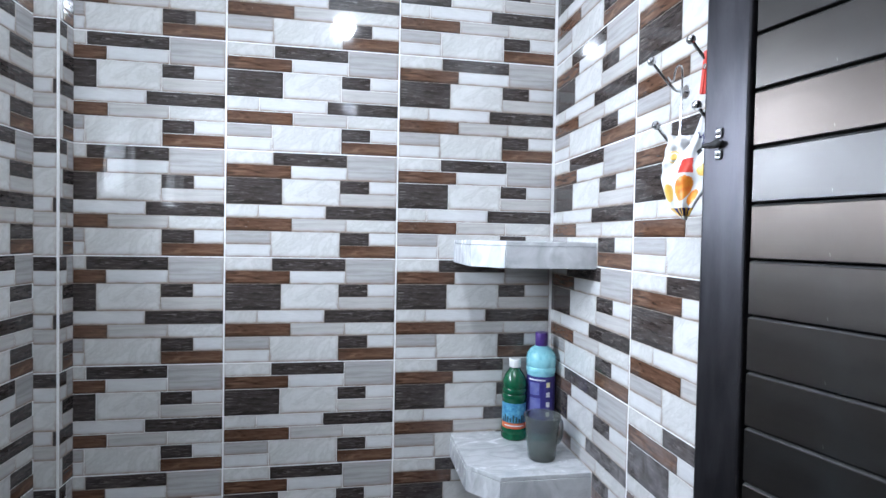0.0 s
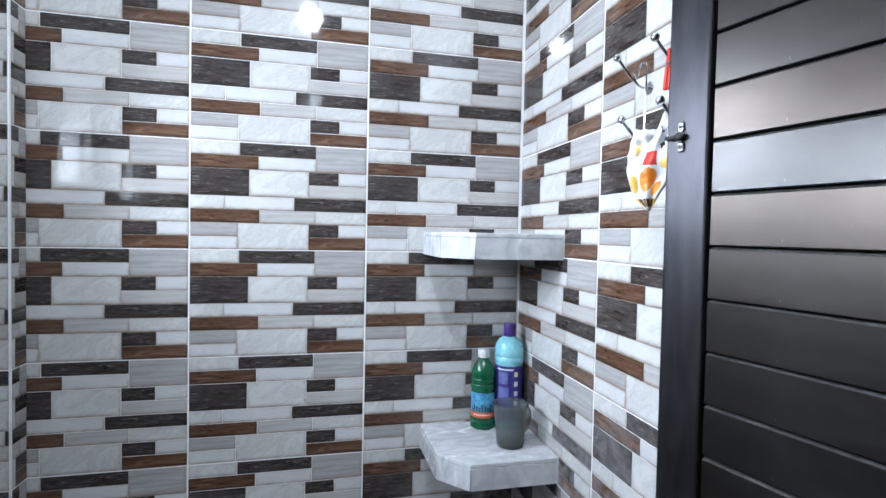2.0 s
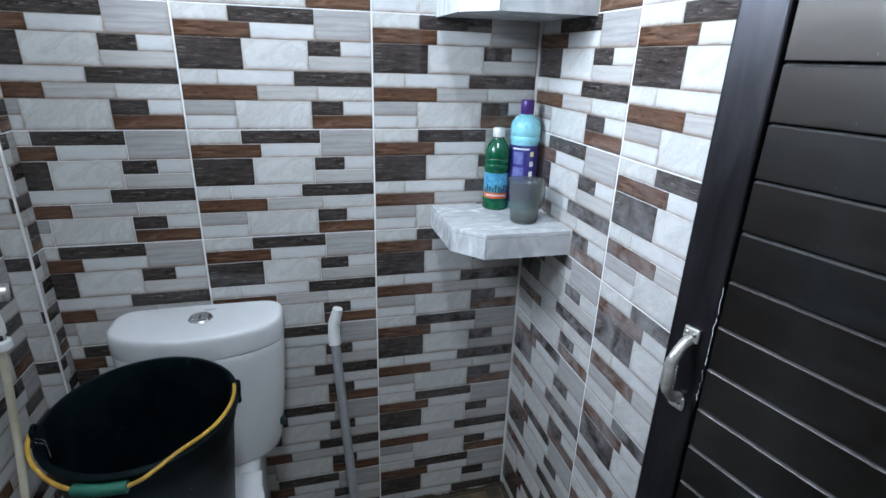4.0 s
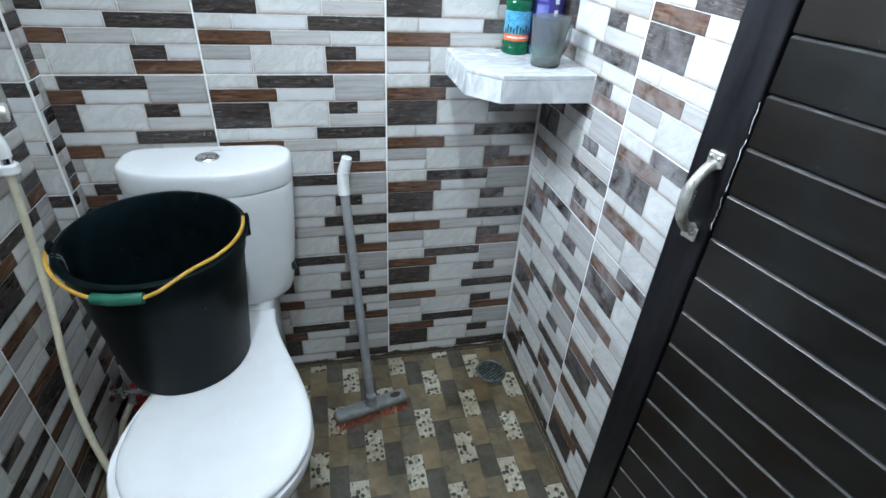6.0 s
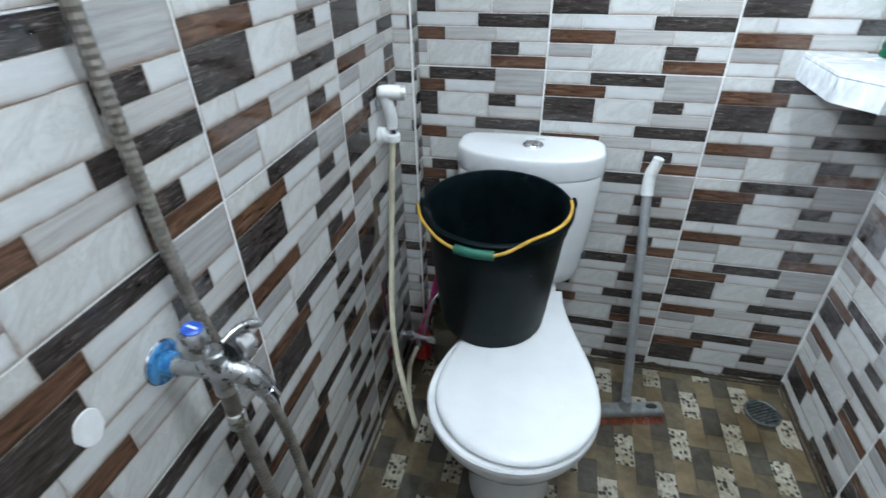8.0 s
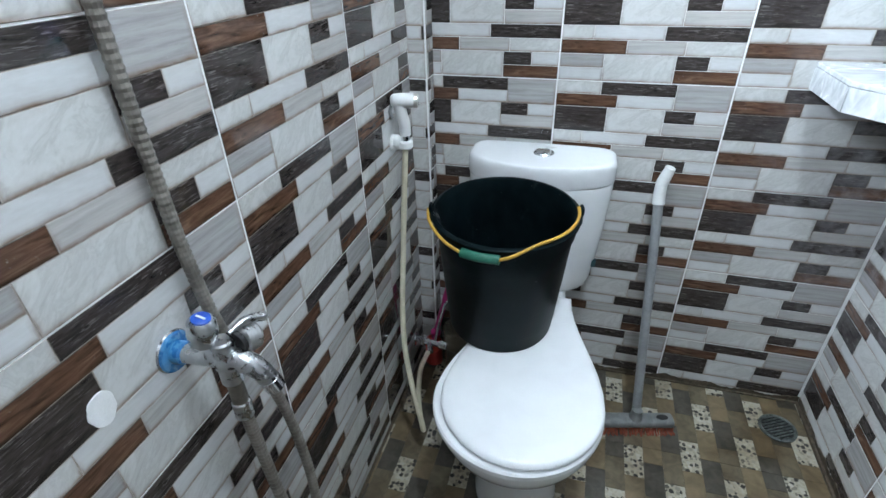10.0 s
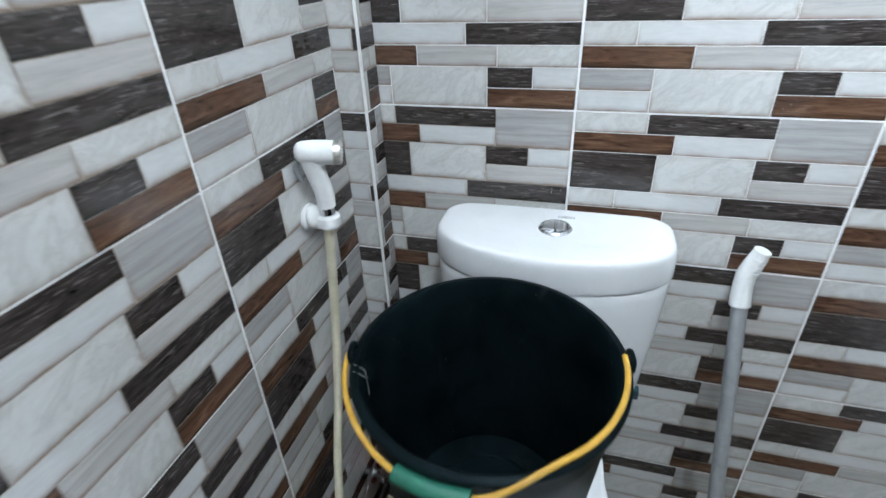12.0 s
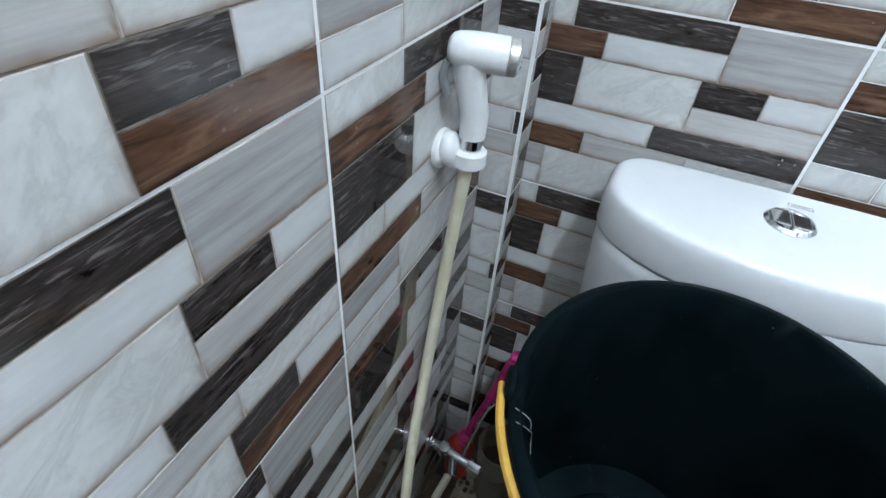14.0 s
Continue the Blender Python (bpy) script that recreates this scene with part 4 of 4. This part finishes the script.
# ---- shower tap and hose ----
def shower_tap():
    t = thing("shower_tap", "chrome double wall tap with blue cap and spout", "tap")
    y, z = -0.962, 0.812
    part("flange", cylinder((XL, y, z), (XL + 0.005, y, z), 0.0275, 28, 0.002), "chrome", t, "round chrome wall flange", True)
    part("film", merged(cylinder((XL + 0.004, y, z), (XL + 0.0085, y, z), 0.0262, 24, 0.002), cylinder((XL + 0.006, y, z), (XL + 0.022, y, z), 0.0145, 20, 0.002)), "blue_film", t, "torn blue protective film", True)
    part("body", merged(cylinder((XL + 0.012, y, z), (XL + 0.085, y + 0.004, z), 0.012, 20, 0.001), cylinder((XL + 0.075, y + 0.004, z - 0.035), (XL + 0.075, y + 0.004, z + 0.030), 0.0135, 20, 0.002)), "satin", t, smooth=True)
    knob = part("knob", lathe([(0.012, 0.0), (0.0160, 0.006), (0.0172, 0.018), (0.0155, 0.034), (0.0115, 0.038)], 24), "satin", t, smooth=True)
    knob.matrix_local = Matrix.Translation((XL + 0.058, y - 0.004, z + 0.028)) @ Matrix.Rotation(radians(12), 4, "Y")
    part("cap", lathe([(0.0108, 0.037), (0.0108, 0.0395), (0.0092, 0.0405)], 20), "blue_cap", knob, "blue plastic knob cap", True)
    part("cap_mark", box(-0.006, 0.006, -0.0015, 0.0015, 0.0405, 0.0412), "label_white", knob)
    part("side_knob", merged(cylinder((XL + 0.085, y + 0.018, z + 0.016), (XL + 0.091, y + 0.044, z + 0.012), 0.0185, 24, 0.005), tube([(XL + 0.082, y + 0.012, z + 0.034), (XL + 0.090, y + 0.034, z + 0.038), (XL + 0.098, y + 0.054, z + 0.030)], (0.0038, 0.0062), 10, 5), ball((XL + 0.0985, y + 0.055, z + 0.0295), 0.0064, 12, 8)), "satin", t, smooth=True)
    part("ring", cylinder((XL + 0.086, y + 0.012, z + 0.020), (XL + 0.087, y + 0.018, z + 0.020), 0.0158, 20), "black", t)
    part("spout", tube([(XL + 0.070, y + 0.002, z - 0.002), (XL + 0.093, y + 0.004, z + 0.003), (XL + 0.112, y + 0.008, z - 0.009), (XL + 0.122, y + 0.012, z - 0.031)], (0.0150, 0.0118), 14, 6), "satin", t, smooth=True)
    part("aerator", cylinder((XL + 0.1205, y + 0.0115, z - 0.027), (XL + 0.126, y + 0.014, z - 0.044), 0.0126, 16, 0.0015), "chrome", t, smooth=True)
    part("outlet", cylinder((XL + 0.075, y + 0.004, z - 0.075), (XL + 0.075, y + 0.004, z - 0.033), 0.010, 16, 0.002), "steel_hose", t, smooth=True)
    h = thing("shower_hose", "dull ribbed metal shower hose looping down from the tap", "hose")
    pts = [(XL + 0.075, y + 0.004, z - 0.072), (XL + 0.076, y + 0.010, z - 0.18), (XL + 0.078, y + 0.02, 0.48), (XL + 0.075, y + 0.045, 0.36), (XL + 0.070, y + 0.085, 0.34), (XL + 0.062, y + 0.110, 0.42), (XL + 0.055, y + 0.105, 0.58), (XL + 0.045, y + 0.085, 0.70), (XL + 0.030, y + 0.055, 0.80), (XL + 0.022, y + 0.045, 0.92), (XL + 0.020, y + 0.042, 1.05), (XL + 0.020, y + 0.040, 1.20), (XL + 0.022, y + 0.036, 1.40), (XL + 0.03, y + 0.03, 1.60)]
    part("tube", tube(pts, 0.0086, 12, 34, 0.0010), "steel_hose", h, smooth=False)
    part("nut", cylinder((XL + 0.075, y + 0.004, z - 0.098), (XL + 0.075, y + 0.004, z - 0.070), 0.0118, 12, 0.002), "satin", h, "dull metal hose nut", True)
    p = thing("hole_cover", "white filler patch on a drilled tile", "patch")
    out = [(0.0215 * (1 + 0.05 * math.sin(3 * a + 1)) * math.cos(a), 0.0165 * (1 + 0.05 * math.sin(7 * a)) * math.sin(a)) for a in [2 * math.pi * i / 28 for i in range(28)]]
    bm = extruded(out, 0.0, 0.0028, 0.0008, 1)
    bm.transform(Matrix.Translation((XL + 0.001, -1.063, 0.822)) @ Matrix.Rotation(radians(90), 4, "Y"))
    part("patch", bm, "grout", p)


shower_tap()


# ---- hooks and what hangs on them ----
def hook(y, z):
    h = thing("wall_hook", "chrome wall hook with ball end on tiles", "hook", "wall hooks")
    part("base", cylinder((XR, y - 0.006, z - 0.045), (XR - 0.004, y - 0.006, z - 0.045), 0.011, 18, 0.001), "chrome", h, smooth=True)
    part("prong", tube([(XR - 0.003, y - 0.006, z - 0.045), (XR - 0.020, y - 0.004, z - 0.042), (XR - 0.040, y - 0.002, z - 0.022), (XR - 0.058, y, z)], 0.0022, 8, 5), "chrome", h, smooth=True)
    part("ball", ball((XR - 0.058, y, z), 0.0065, 16, 10), "chrome", h, smooth=True)


for y, z in ((-0.526, 1.759), (-0.620, 1.757), (-0.543, 1.657), (-0.636, 1.664)):
    hook(y, z)


def hanging_packs():
    w = thing("wire_hanger", "bent steel wire hanging from a wall hook", "wire")
    part("wire", tube([(0.776, -0.530, 1.735), (0.772, -0.548, 1.722), (0.768, -0.562, 1.738), (0.768, -0.575, 1.735), (0.766, -0.580, 1.70), (0.766, -0.578, 1.63), (0.764, -0.572, 1.60)], 0.0013, 8, 8), "chrome", w, smooth=True)
    c = thing("peg", "red plastic clothes peg on a wall hook", "peg")
    for dy in (-0.004, 0.004):
        part("leg", box(-0.003, 0.003, dy - 0.003, dy + 0.003, -0.058, 0.0, 0.0012), "red_plastic", c)
    part("spring", cylinder((-0.004, 0, -0.022), (0.004, 0, -0.022), 0.004, 10), "chrome", c)
    c.location, c.rotation_euler = (0.772, -0.628, 1.742), (radians(8), 0, 0)

    def along_edge(edge, v):
        """Half-width of a pouch at height v, from straight stretches (v, x) in falling order."""
        for (v0, x0), (v1, x1) in zip(edge, edge[1:]):
            if v >= v1:
                return x0 + (x1 - x0) * (v0 - v) / (v0 - v1)
        return edge[-1][1]

    def pack(name, label, loc, rot, prints, edges, w, hgt):
        """A soft flat sachet: pillowed sheet with crimped ends. Local x across, z up, front towards -y."""
        p = thing(name, label, "sachet", "hanging sachets", at=loc)
        p.rotation_euler = rot
        nx, nz = 60, 96
        def place(i, j, side):
            u, v = i / nx * 2 - 1, j / nz * 2 - 1
            puff = 0.010 * (1 - u * u) ** 0.7 * (1 - v ** 4) if abs(u) < 1 and abs(v) < 1 else 0
            wob = 0.0022 * math.sin(7 * u + 3 * v) + 0.002 * math.sin(9 * v - 2 * u)
            lo, hi = along_edge(edges[0], v), along_edge(edges[1], v)
            return ((lo + (hi - lo) * (u + 1) / 2) * w / 2, side * (puff + 0.0006) + wob, v * hgt / 2)
        bm = bmesh.new()
        for side in (-1, 1):
            g = [[bm.verts.new(place(i, j, side)) for i in range(nx + 1)] for j in range(nz + 1)]
            for j in range(nz):
                for i in range(nx):
                    f = bm.faces.new((g[j][i], g[j][i + 1], g[j + 1][i + 1], g[j + 1][i]))
                    u, v = (i + 0.5) / nx * 2 - 1, (j + 0.5) / nz * 2 - 1
                    f.material_index = prints(u, v)
        bmesh.ops.remove_doubles(bm, verts=bm.verts[:], dist=0.0005)
        bmesh.ops.recalc_face_normals(bm, faces=bm.faces[:])
        part("pouch", bm, ["label_white", "orange", "yellow_print", "red_plastic", "navy", "black"], p, smooth=True)
        return p

    def front_print(u, v):
        """Face print: white head with dark scrawl bars, red flag, orange fruit below, navy foot."""
        if v < -0.80:
            return 4 if abs(u) < 0.75 and v > -0.93 and math.sin(17 * u) < 0.5 else 2 if v > -0.93 else 0
        if (u + 0.05) ** 2 / 0.16 + (v + 0.44) ** 2 / 0.05 < 1:
            return 1
        if (u - 0.62) ** 2 / 0.10 + (v + 0.12) ** 2 / 0.012 < 1 or (u + 0.75) ** 2 / 0.05 + (v + 0.52) ** 2 / 0.03 < 1:
            return 2
        if abs(u + 0.25 + v) < 0.30 and -0.16 < v < 0.10:
            return 3
        if abs(u - 0.1) + abs(v - 0.22) * 2 < 0.16:
            return 5
        if (abs(v - 0.50 - 0.05 * math.sin(11 * u)) < 0.022 and -0.5 < u < 0.6) or (abs(u - 0.1 + 0.3 * (v - 0.4)) < 0.04 and 0.3 < v < 0.5):
            return 4
        if (u - 0.55) ** 2 / 0.06 + (v + 0.60) ** 2 / 0.02 < 1:
            return 1
        return 0

    def back_print(u, v):
        ring = math.hypot(u, (v + 0.1) * 1.5)
        if ring < 0.26 or 0.36 < ring < 0.46:
            return 2
        return 0

    folded = ([(1.0, 0.56), (0.83, 0.34), (0.38, 0.02), (-0.22, -1.0), (-0.76, -0.68), (-1.0, -0.1)], [(1.0, 0.66), (0.80, 0.97), (-0.25, 1.0), (-0.63, 0.47), (-1.0, 0.02)])
    square = ([(1.0, -0.80), (-1.0, -1.0)], [(1.0, 0.9), (-1.0, 1.0)])
    pack("sachet", "crumpled white and orange printed air freshener sachet", (0.750, -0.622, 1.586), (radians(-4), 0, radians(-46)), front_print, folded, 0.068, 0.150)
    pack("sachet", "flat white and yellow printed sachet hanging behind another", (0.752, -0.592, 1.603), (0, radians(4), radians(-52)), back_print, square, 0.036, 0.058)


hanging_packs()


# ---- ceiling lamp ----
lamp = thing("ceiling_lamp", "round white LED bulb in a plain ceiling socket", "lamp")
part("socket", cylinder((LAMP[0], LAMP[1], LAMP[2] + 0.055), (LAMP[0], LAMP[1], H), 0.024, 20, 0.003), "white_plastic", lamp, smooth=True)
part("bulb", ball(LAMP, 0.041, 28, 18), "bulb", lamp, "glowing cool white bulb", True)
part("neck", cylinder((LAMP[0], LAMP[1], LAMP[2] + 0.036), (LAMP[0], LAMP[1], LAMP[2] + 0.06), 0.022, 20, 0.002), "white_plastic", lamp, smooth=True)

# ---- wall tiles ----
TW, TH, G = 0.40, 0.25, 0.0004
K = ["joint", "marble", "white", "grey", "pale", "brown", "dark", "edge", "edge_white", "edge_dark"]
R = 1 / 8
PATTERN = [
    (0.0, 0.267, 0, 1, 1), (0.267, 0.695, 0, 1, 6), (0.695, 1.0, 0, 2, 3),
    (0.0, 0.370, 1, 2, 5), (0.370, 0.695, 1, 2, 2),
    (0.0, 0.319, 2, 4, 6), (0.319, 0.655, 2, 4, 1), (0.655, 0.829, 2, 3, 6), (0.829, 1.0, 2, 3, 2), (0.655, 1.0, 3, 4, 4),
    (0.0, 0.186, 4, 5, 1), (0.186, 0.573, 4, 5, 2), (0.573, 1.0, 4, 5, 6),
    (0.0, 0.377, 5, 6, 5), (0.377, 0.695, 5, 6, 4), (0.695, 1.0, 5, 6, 1),
    (0.0, 0.259, 6, 7, 3), (0.0, 0.259, 7, 8, 2), (0.259, 0.657, 6, 8, 1), (0.657, 0.832, 6, 7, 6), (0.832, 1.0, 6, 7, 2), (0.657, 1.0, 7, 8, 5),
]
tile_meshes = {}


def tile_mesh(u0, u1, v0, v1):
    """A wall tile cut to the window u0..u1, v0..v1 (metres from its lower left corner): a plate with pillowed printed pieces.
    The face looks along -y."""
    key = tuple(round(q, 4) for q in (u0, u1, v0, v1))
    if key in tile_meshes:
        return tile_meshes[key]
    a0, a1, b0, b1 = u0 + 0.0018, u1 - 0.0018, v0 + 0.0012, v1 - 0.0012
    verts, faces, mats, rim = [], [], [], []

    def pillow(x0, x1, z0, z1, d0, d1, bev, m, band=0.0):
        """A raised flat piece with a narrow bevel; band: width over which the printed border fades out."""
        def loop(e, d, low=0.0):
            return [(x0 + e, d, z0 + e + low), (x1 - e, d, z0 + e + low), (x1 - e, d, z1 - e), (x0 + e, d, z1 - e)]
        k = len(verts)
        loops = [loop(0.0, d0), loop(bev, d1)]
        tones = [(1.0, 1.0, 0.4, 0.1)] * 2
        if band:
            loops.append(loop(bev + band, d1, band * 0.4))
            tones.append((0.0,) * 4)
        for p, q in zip(loops, tones):
            verts.extend(p)
            rim.extend(q)
        for r in range(len(loops) - 1):
            for q in range(4):
                t = (q + 1) % 4
                faces.append((k + 4 * r + q, k + 4 * r + t, k + 4 * r + 4 + t, k + 4 * r + 4 + q))
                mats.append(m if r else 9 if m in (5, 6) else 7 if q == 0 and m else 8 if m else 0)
        e = k + 4 * len(loops) - 4
        faces.append((e, e + 1, e + 2, e + 3))
        mats.append(m)

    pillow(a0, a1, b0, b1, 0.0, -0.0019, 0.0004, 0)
    for p0, p1, r0, r1, m in PATTERN:
        x0, x1 = max(a0, p0 * TW + G), min(a1, p1 * TW - G)
        z0, z1 = max(b0, TH - r1 * R * TH + G), min(b1, TH - r0 * R * TH - G)
        if x1 - x0 < 0.004 or z1 - z0 < 0.004:
            continue
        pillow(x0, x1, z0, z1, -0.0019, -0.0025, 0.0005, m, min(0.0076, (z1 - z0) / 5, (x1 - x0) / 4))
    me = bpy.data.meshes.new("tile")
    me.from_pydata(verts, [], faces)
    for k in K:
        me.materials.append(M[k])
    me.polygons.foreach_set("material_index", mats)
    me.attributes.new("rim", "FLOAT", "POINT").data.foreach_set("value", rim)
    me.update()
    tile_meshes[key] = me
    return me


def minus(rects, hole):
    """Rectangles (u0, u1, v0, v1) with a hole cut out."""
    h0, h1, g0, g1 = hole
    out = []
    for u0, u1, v0, v1 in rects:
        if h1 <= u0 or h0 >= u1 or g1 <= v0 or g0 >= v1:
            out.append((u0, u1, v0, v1))
            continue
        for r in ((u0, max(u0, h0), v0, v1), (min(u1, h1), u1, v0, v1), (max(u0, h0), min(u1, h1), v0, max(v0, g0)), (max(u0, h0), min(u1, h1), min(v1, g1), v1)):
            if r[1] - r[0] > 0.008 and r[3] - r[2] > 0.008:
                out.append(r)
    return out


def tiled(wall, origin, turn, cols, z_top, holes=(), first=0.175):
    """Tiles on a wall. cols: (start of the tile along the wall, cut start, cut end)."""
    for s, c0, c1 in cols:
        for k in range(-1, 10):
            z = first + 0.25 * k
            v0, v1 = max(0.0, -z), min(TH, z_top - z)
            if v1 - v0 < 0.01:
                continue
            rects = [(c0 - s, c1 - s, v0, v1)]
            for h0, h1, g0, g1 in holes:
                rects = minus(rects, (h0 - s, h1 - s, g0 - z, g1 - z))
            for r in rects:
                ob = new("tile", tile_mesh(*r))
                ob.parent = wall
                ob.matrix_local = Matrix.Translation((*origin, z)) @ Matrix.Rotation(radians(turn), 4, "Z") @ Matrix.Translation((s + random.uniform(-0.0004, 0.0004), random.uniform(-0.0003, 0.0003), 0))


tiled(BACK, (0, 0), 0, [(-0.4, PX, 0.0), (0.0, 0.0, 0.4), (0.4, 0.4, 0.8)], H)
tiled(LEFT, (XL, 0), 90, [(-0.392 - 0.395 * j, max(YF, -0.392 - 0.395 * j), min(PY, 0.003 - 0.395 * j)) for j in range(4)], H, WINDOWS, 0.180)
tiled(RIGHT, (XR, 0), -90, [(-0.01, 0.0, 0.39), (0.39, 0.39, -DY1 - 0.05)], H)
tiled(FRONT, (0, YF), 180, [(-0.8, -0.8, -0.4), (-0.4, -0.4, 0.0), (0.0, 0.0, 0.365)], H)
tiled(PILLAR, (0, PY), 0, [(XL - 0.190, XL, PX)], H)
tiled(PILLAR, (PX, 0), 90, [(PY - 0.25, PY, 0.0)], H)

# ---- floor tiles ----
FK = ["f_joint", "f_pebble", "f_grey", "f_tan", "f_brown"]
C = 0.05
KIND = {0: 1, 3: 1, 4: 2, 7: 2, 6: 3, 1: 3, 2: 4, 5: 4}


def floor_tile_mesh(i0, i1, j0, j1):
    """One printed floor tile; cells i0..i1, j0..j1 of a 50 mm grid."""
    verts, faces, mats = [], [], []
    def slab(x0, x1, y0, y1, za, zb, b, m):
        k = len(verts)
        verts.extend([(x0, y0, za), (x1, y0, za), (x1, y1, za), (x0, y1, za), (x0 + b, y0 + b, zb), (x1 - b, y0 + b, zb), (x1 - b, y1 - b, zb), (x0 + b, y1 - b, zb)])
        for s in range(4):
            t = (s + 1) % 4
            faces.append((k + s, k + t, k + 4 + t, k + 4 + s))
            mats.append(m)
        faces.append((k + 4, k + 5, k + 6, k + 7))
        mats.append(m)
    slab(i0 * C + 0.0004, i1 * C - 0.0004, j0 * C + 0.0004, j1 * C - 0.0004, -0.004, -0.0012, 0.0005, 0)
    for i in range(i0, i1):
        for j in range(j0, j1):
            m = KIND[(i + 5 * j) % 8]
            up = KIND[(i + 5 * (j + 1)) % 8] == m and j + 1 < j1
            down = KIND[(i + 5 * (j - 1)) % 8] == m and j > j0
            slab(i * C + 0.0004, (i + 1) * C - 0.0004, j * C + (0 if down else 0.0004), (j + 1) * C - (0 if up else 0.0004), -0.0012, 0.0, 0.0, m)
    me = bpy.data.meshes.new("floor_tile")
    me.from_pydata(verts, [], faces)
    for k in FK:
        me.materials.append(M[k])
    me.polygons.foreach_set("material_index", mats)
    me.update()
    return me


FX, FY = 0.445, -0.285
floor_meshes = {}
for a in range(-3, 2):
    for b in range(-4, 2):
        x0, y0 = FX + a * 0.4, FY + b * 0.4
        cells = (max(0, math.floor((XL - x0) / C)), min(8, math.ceil((XR - x0) / C)), max(0, math.floor((YF - y0) / C)), min(8, math.ceil(-y0 / C)))
        if cells[0] >= cells[1] or cells[2] >= cells[3]:
            continue
        if cells not in floor_meshes:
            floor_meshes[cells] = floor_tile_mesh(*cells)
        ob = new("floor_tile", floor_meshes[cells])
        ob.parent = FLOOR
        ob.location = (x0, y0, 0.0)

# Grime along the foot of the walls.
def grime_film(a, b, n, off):
    """A thin stain on the lowest tiles between two points, with a ragged upper edge."""
    a, b = Vector(a), Vector(b)
    low, high = [], []
    for i in range(n + 1):
        p = a.lerp(b, i / n)
        h = 0.011 + 0.006 * random.random() ** 2 + 0.004 * (1 + math.sin(i * 0.37)) + 0.003 * (1 + math.sin(i * 0.11 + 2))
        low.append((p.x, p.y, 0.0))
        high.append((p.x, p.y, h))
    bm = rings([low, high, [(x + off[0], y + off[1], z - 0.001) for x, y, z in high], [(x + off[0], y + off[1], z) for x, y, z in low]], False, False, False)
    return bm


grime = tagged(new("grime"), "brown damp grime along the foot of the walls", "grime", kind="stuff")
part("edge_grime", merged(box(PX, XR, -0.010, -0.002, 0.0, 0.006, 0.002), box(XR - 0.012, XR - 0.002, -0.66, -0.012, 0.0, 0.007, 0.002), box(XL + 0.002, XL + 0.010, -1.69, -0.06, 0.0, 0.006, 0.002)), "dirt", grime)

# Water drops on the back wall.
drops = tagged(new("water_drops"), "small water drops on the wall tiles", "water", kind="stuff")
part("drops", merged(*[ball((x, -0.003, z), 0.0012, 8, 6, (0.8, 0.5, 1.3)) for x, z in ((-0.026, 0.795), (-0.012, 0.793), (-0.027, 0.789), (0.189, 1.654))]), "chrome", drops, smooth=True)

part("stain", grime_film((PX, -0.0046, 0), (XR - 0.005, -0.0046, 0), 160, (0, 0.003)), "dirt", grime)
part("stain", grime_film((XR - 0.0046, -0.005, 0), (XR - 0.0046, -0.61, 0), 110, (0.003, 0)), "dirt", grime)
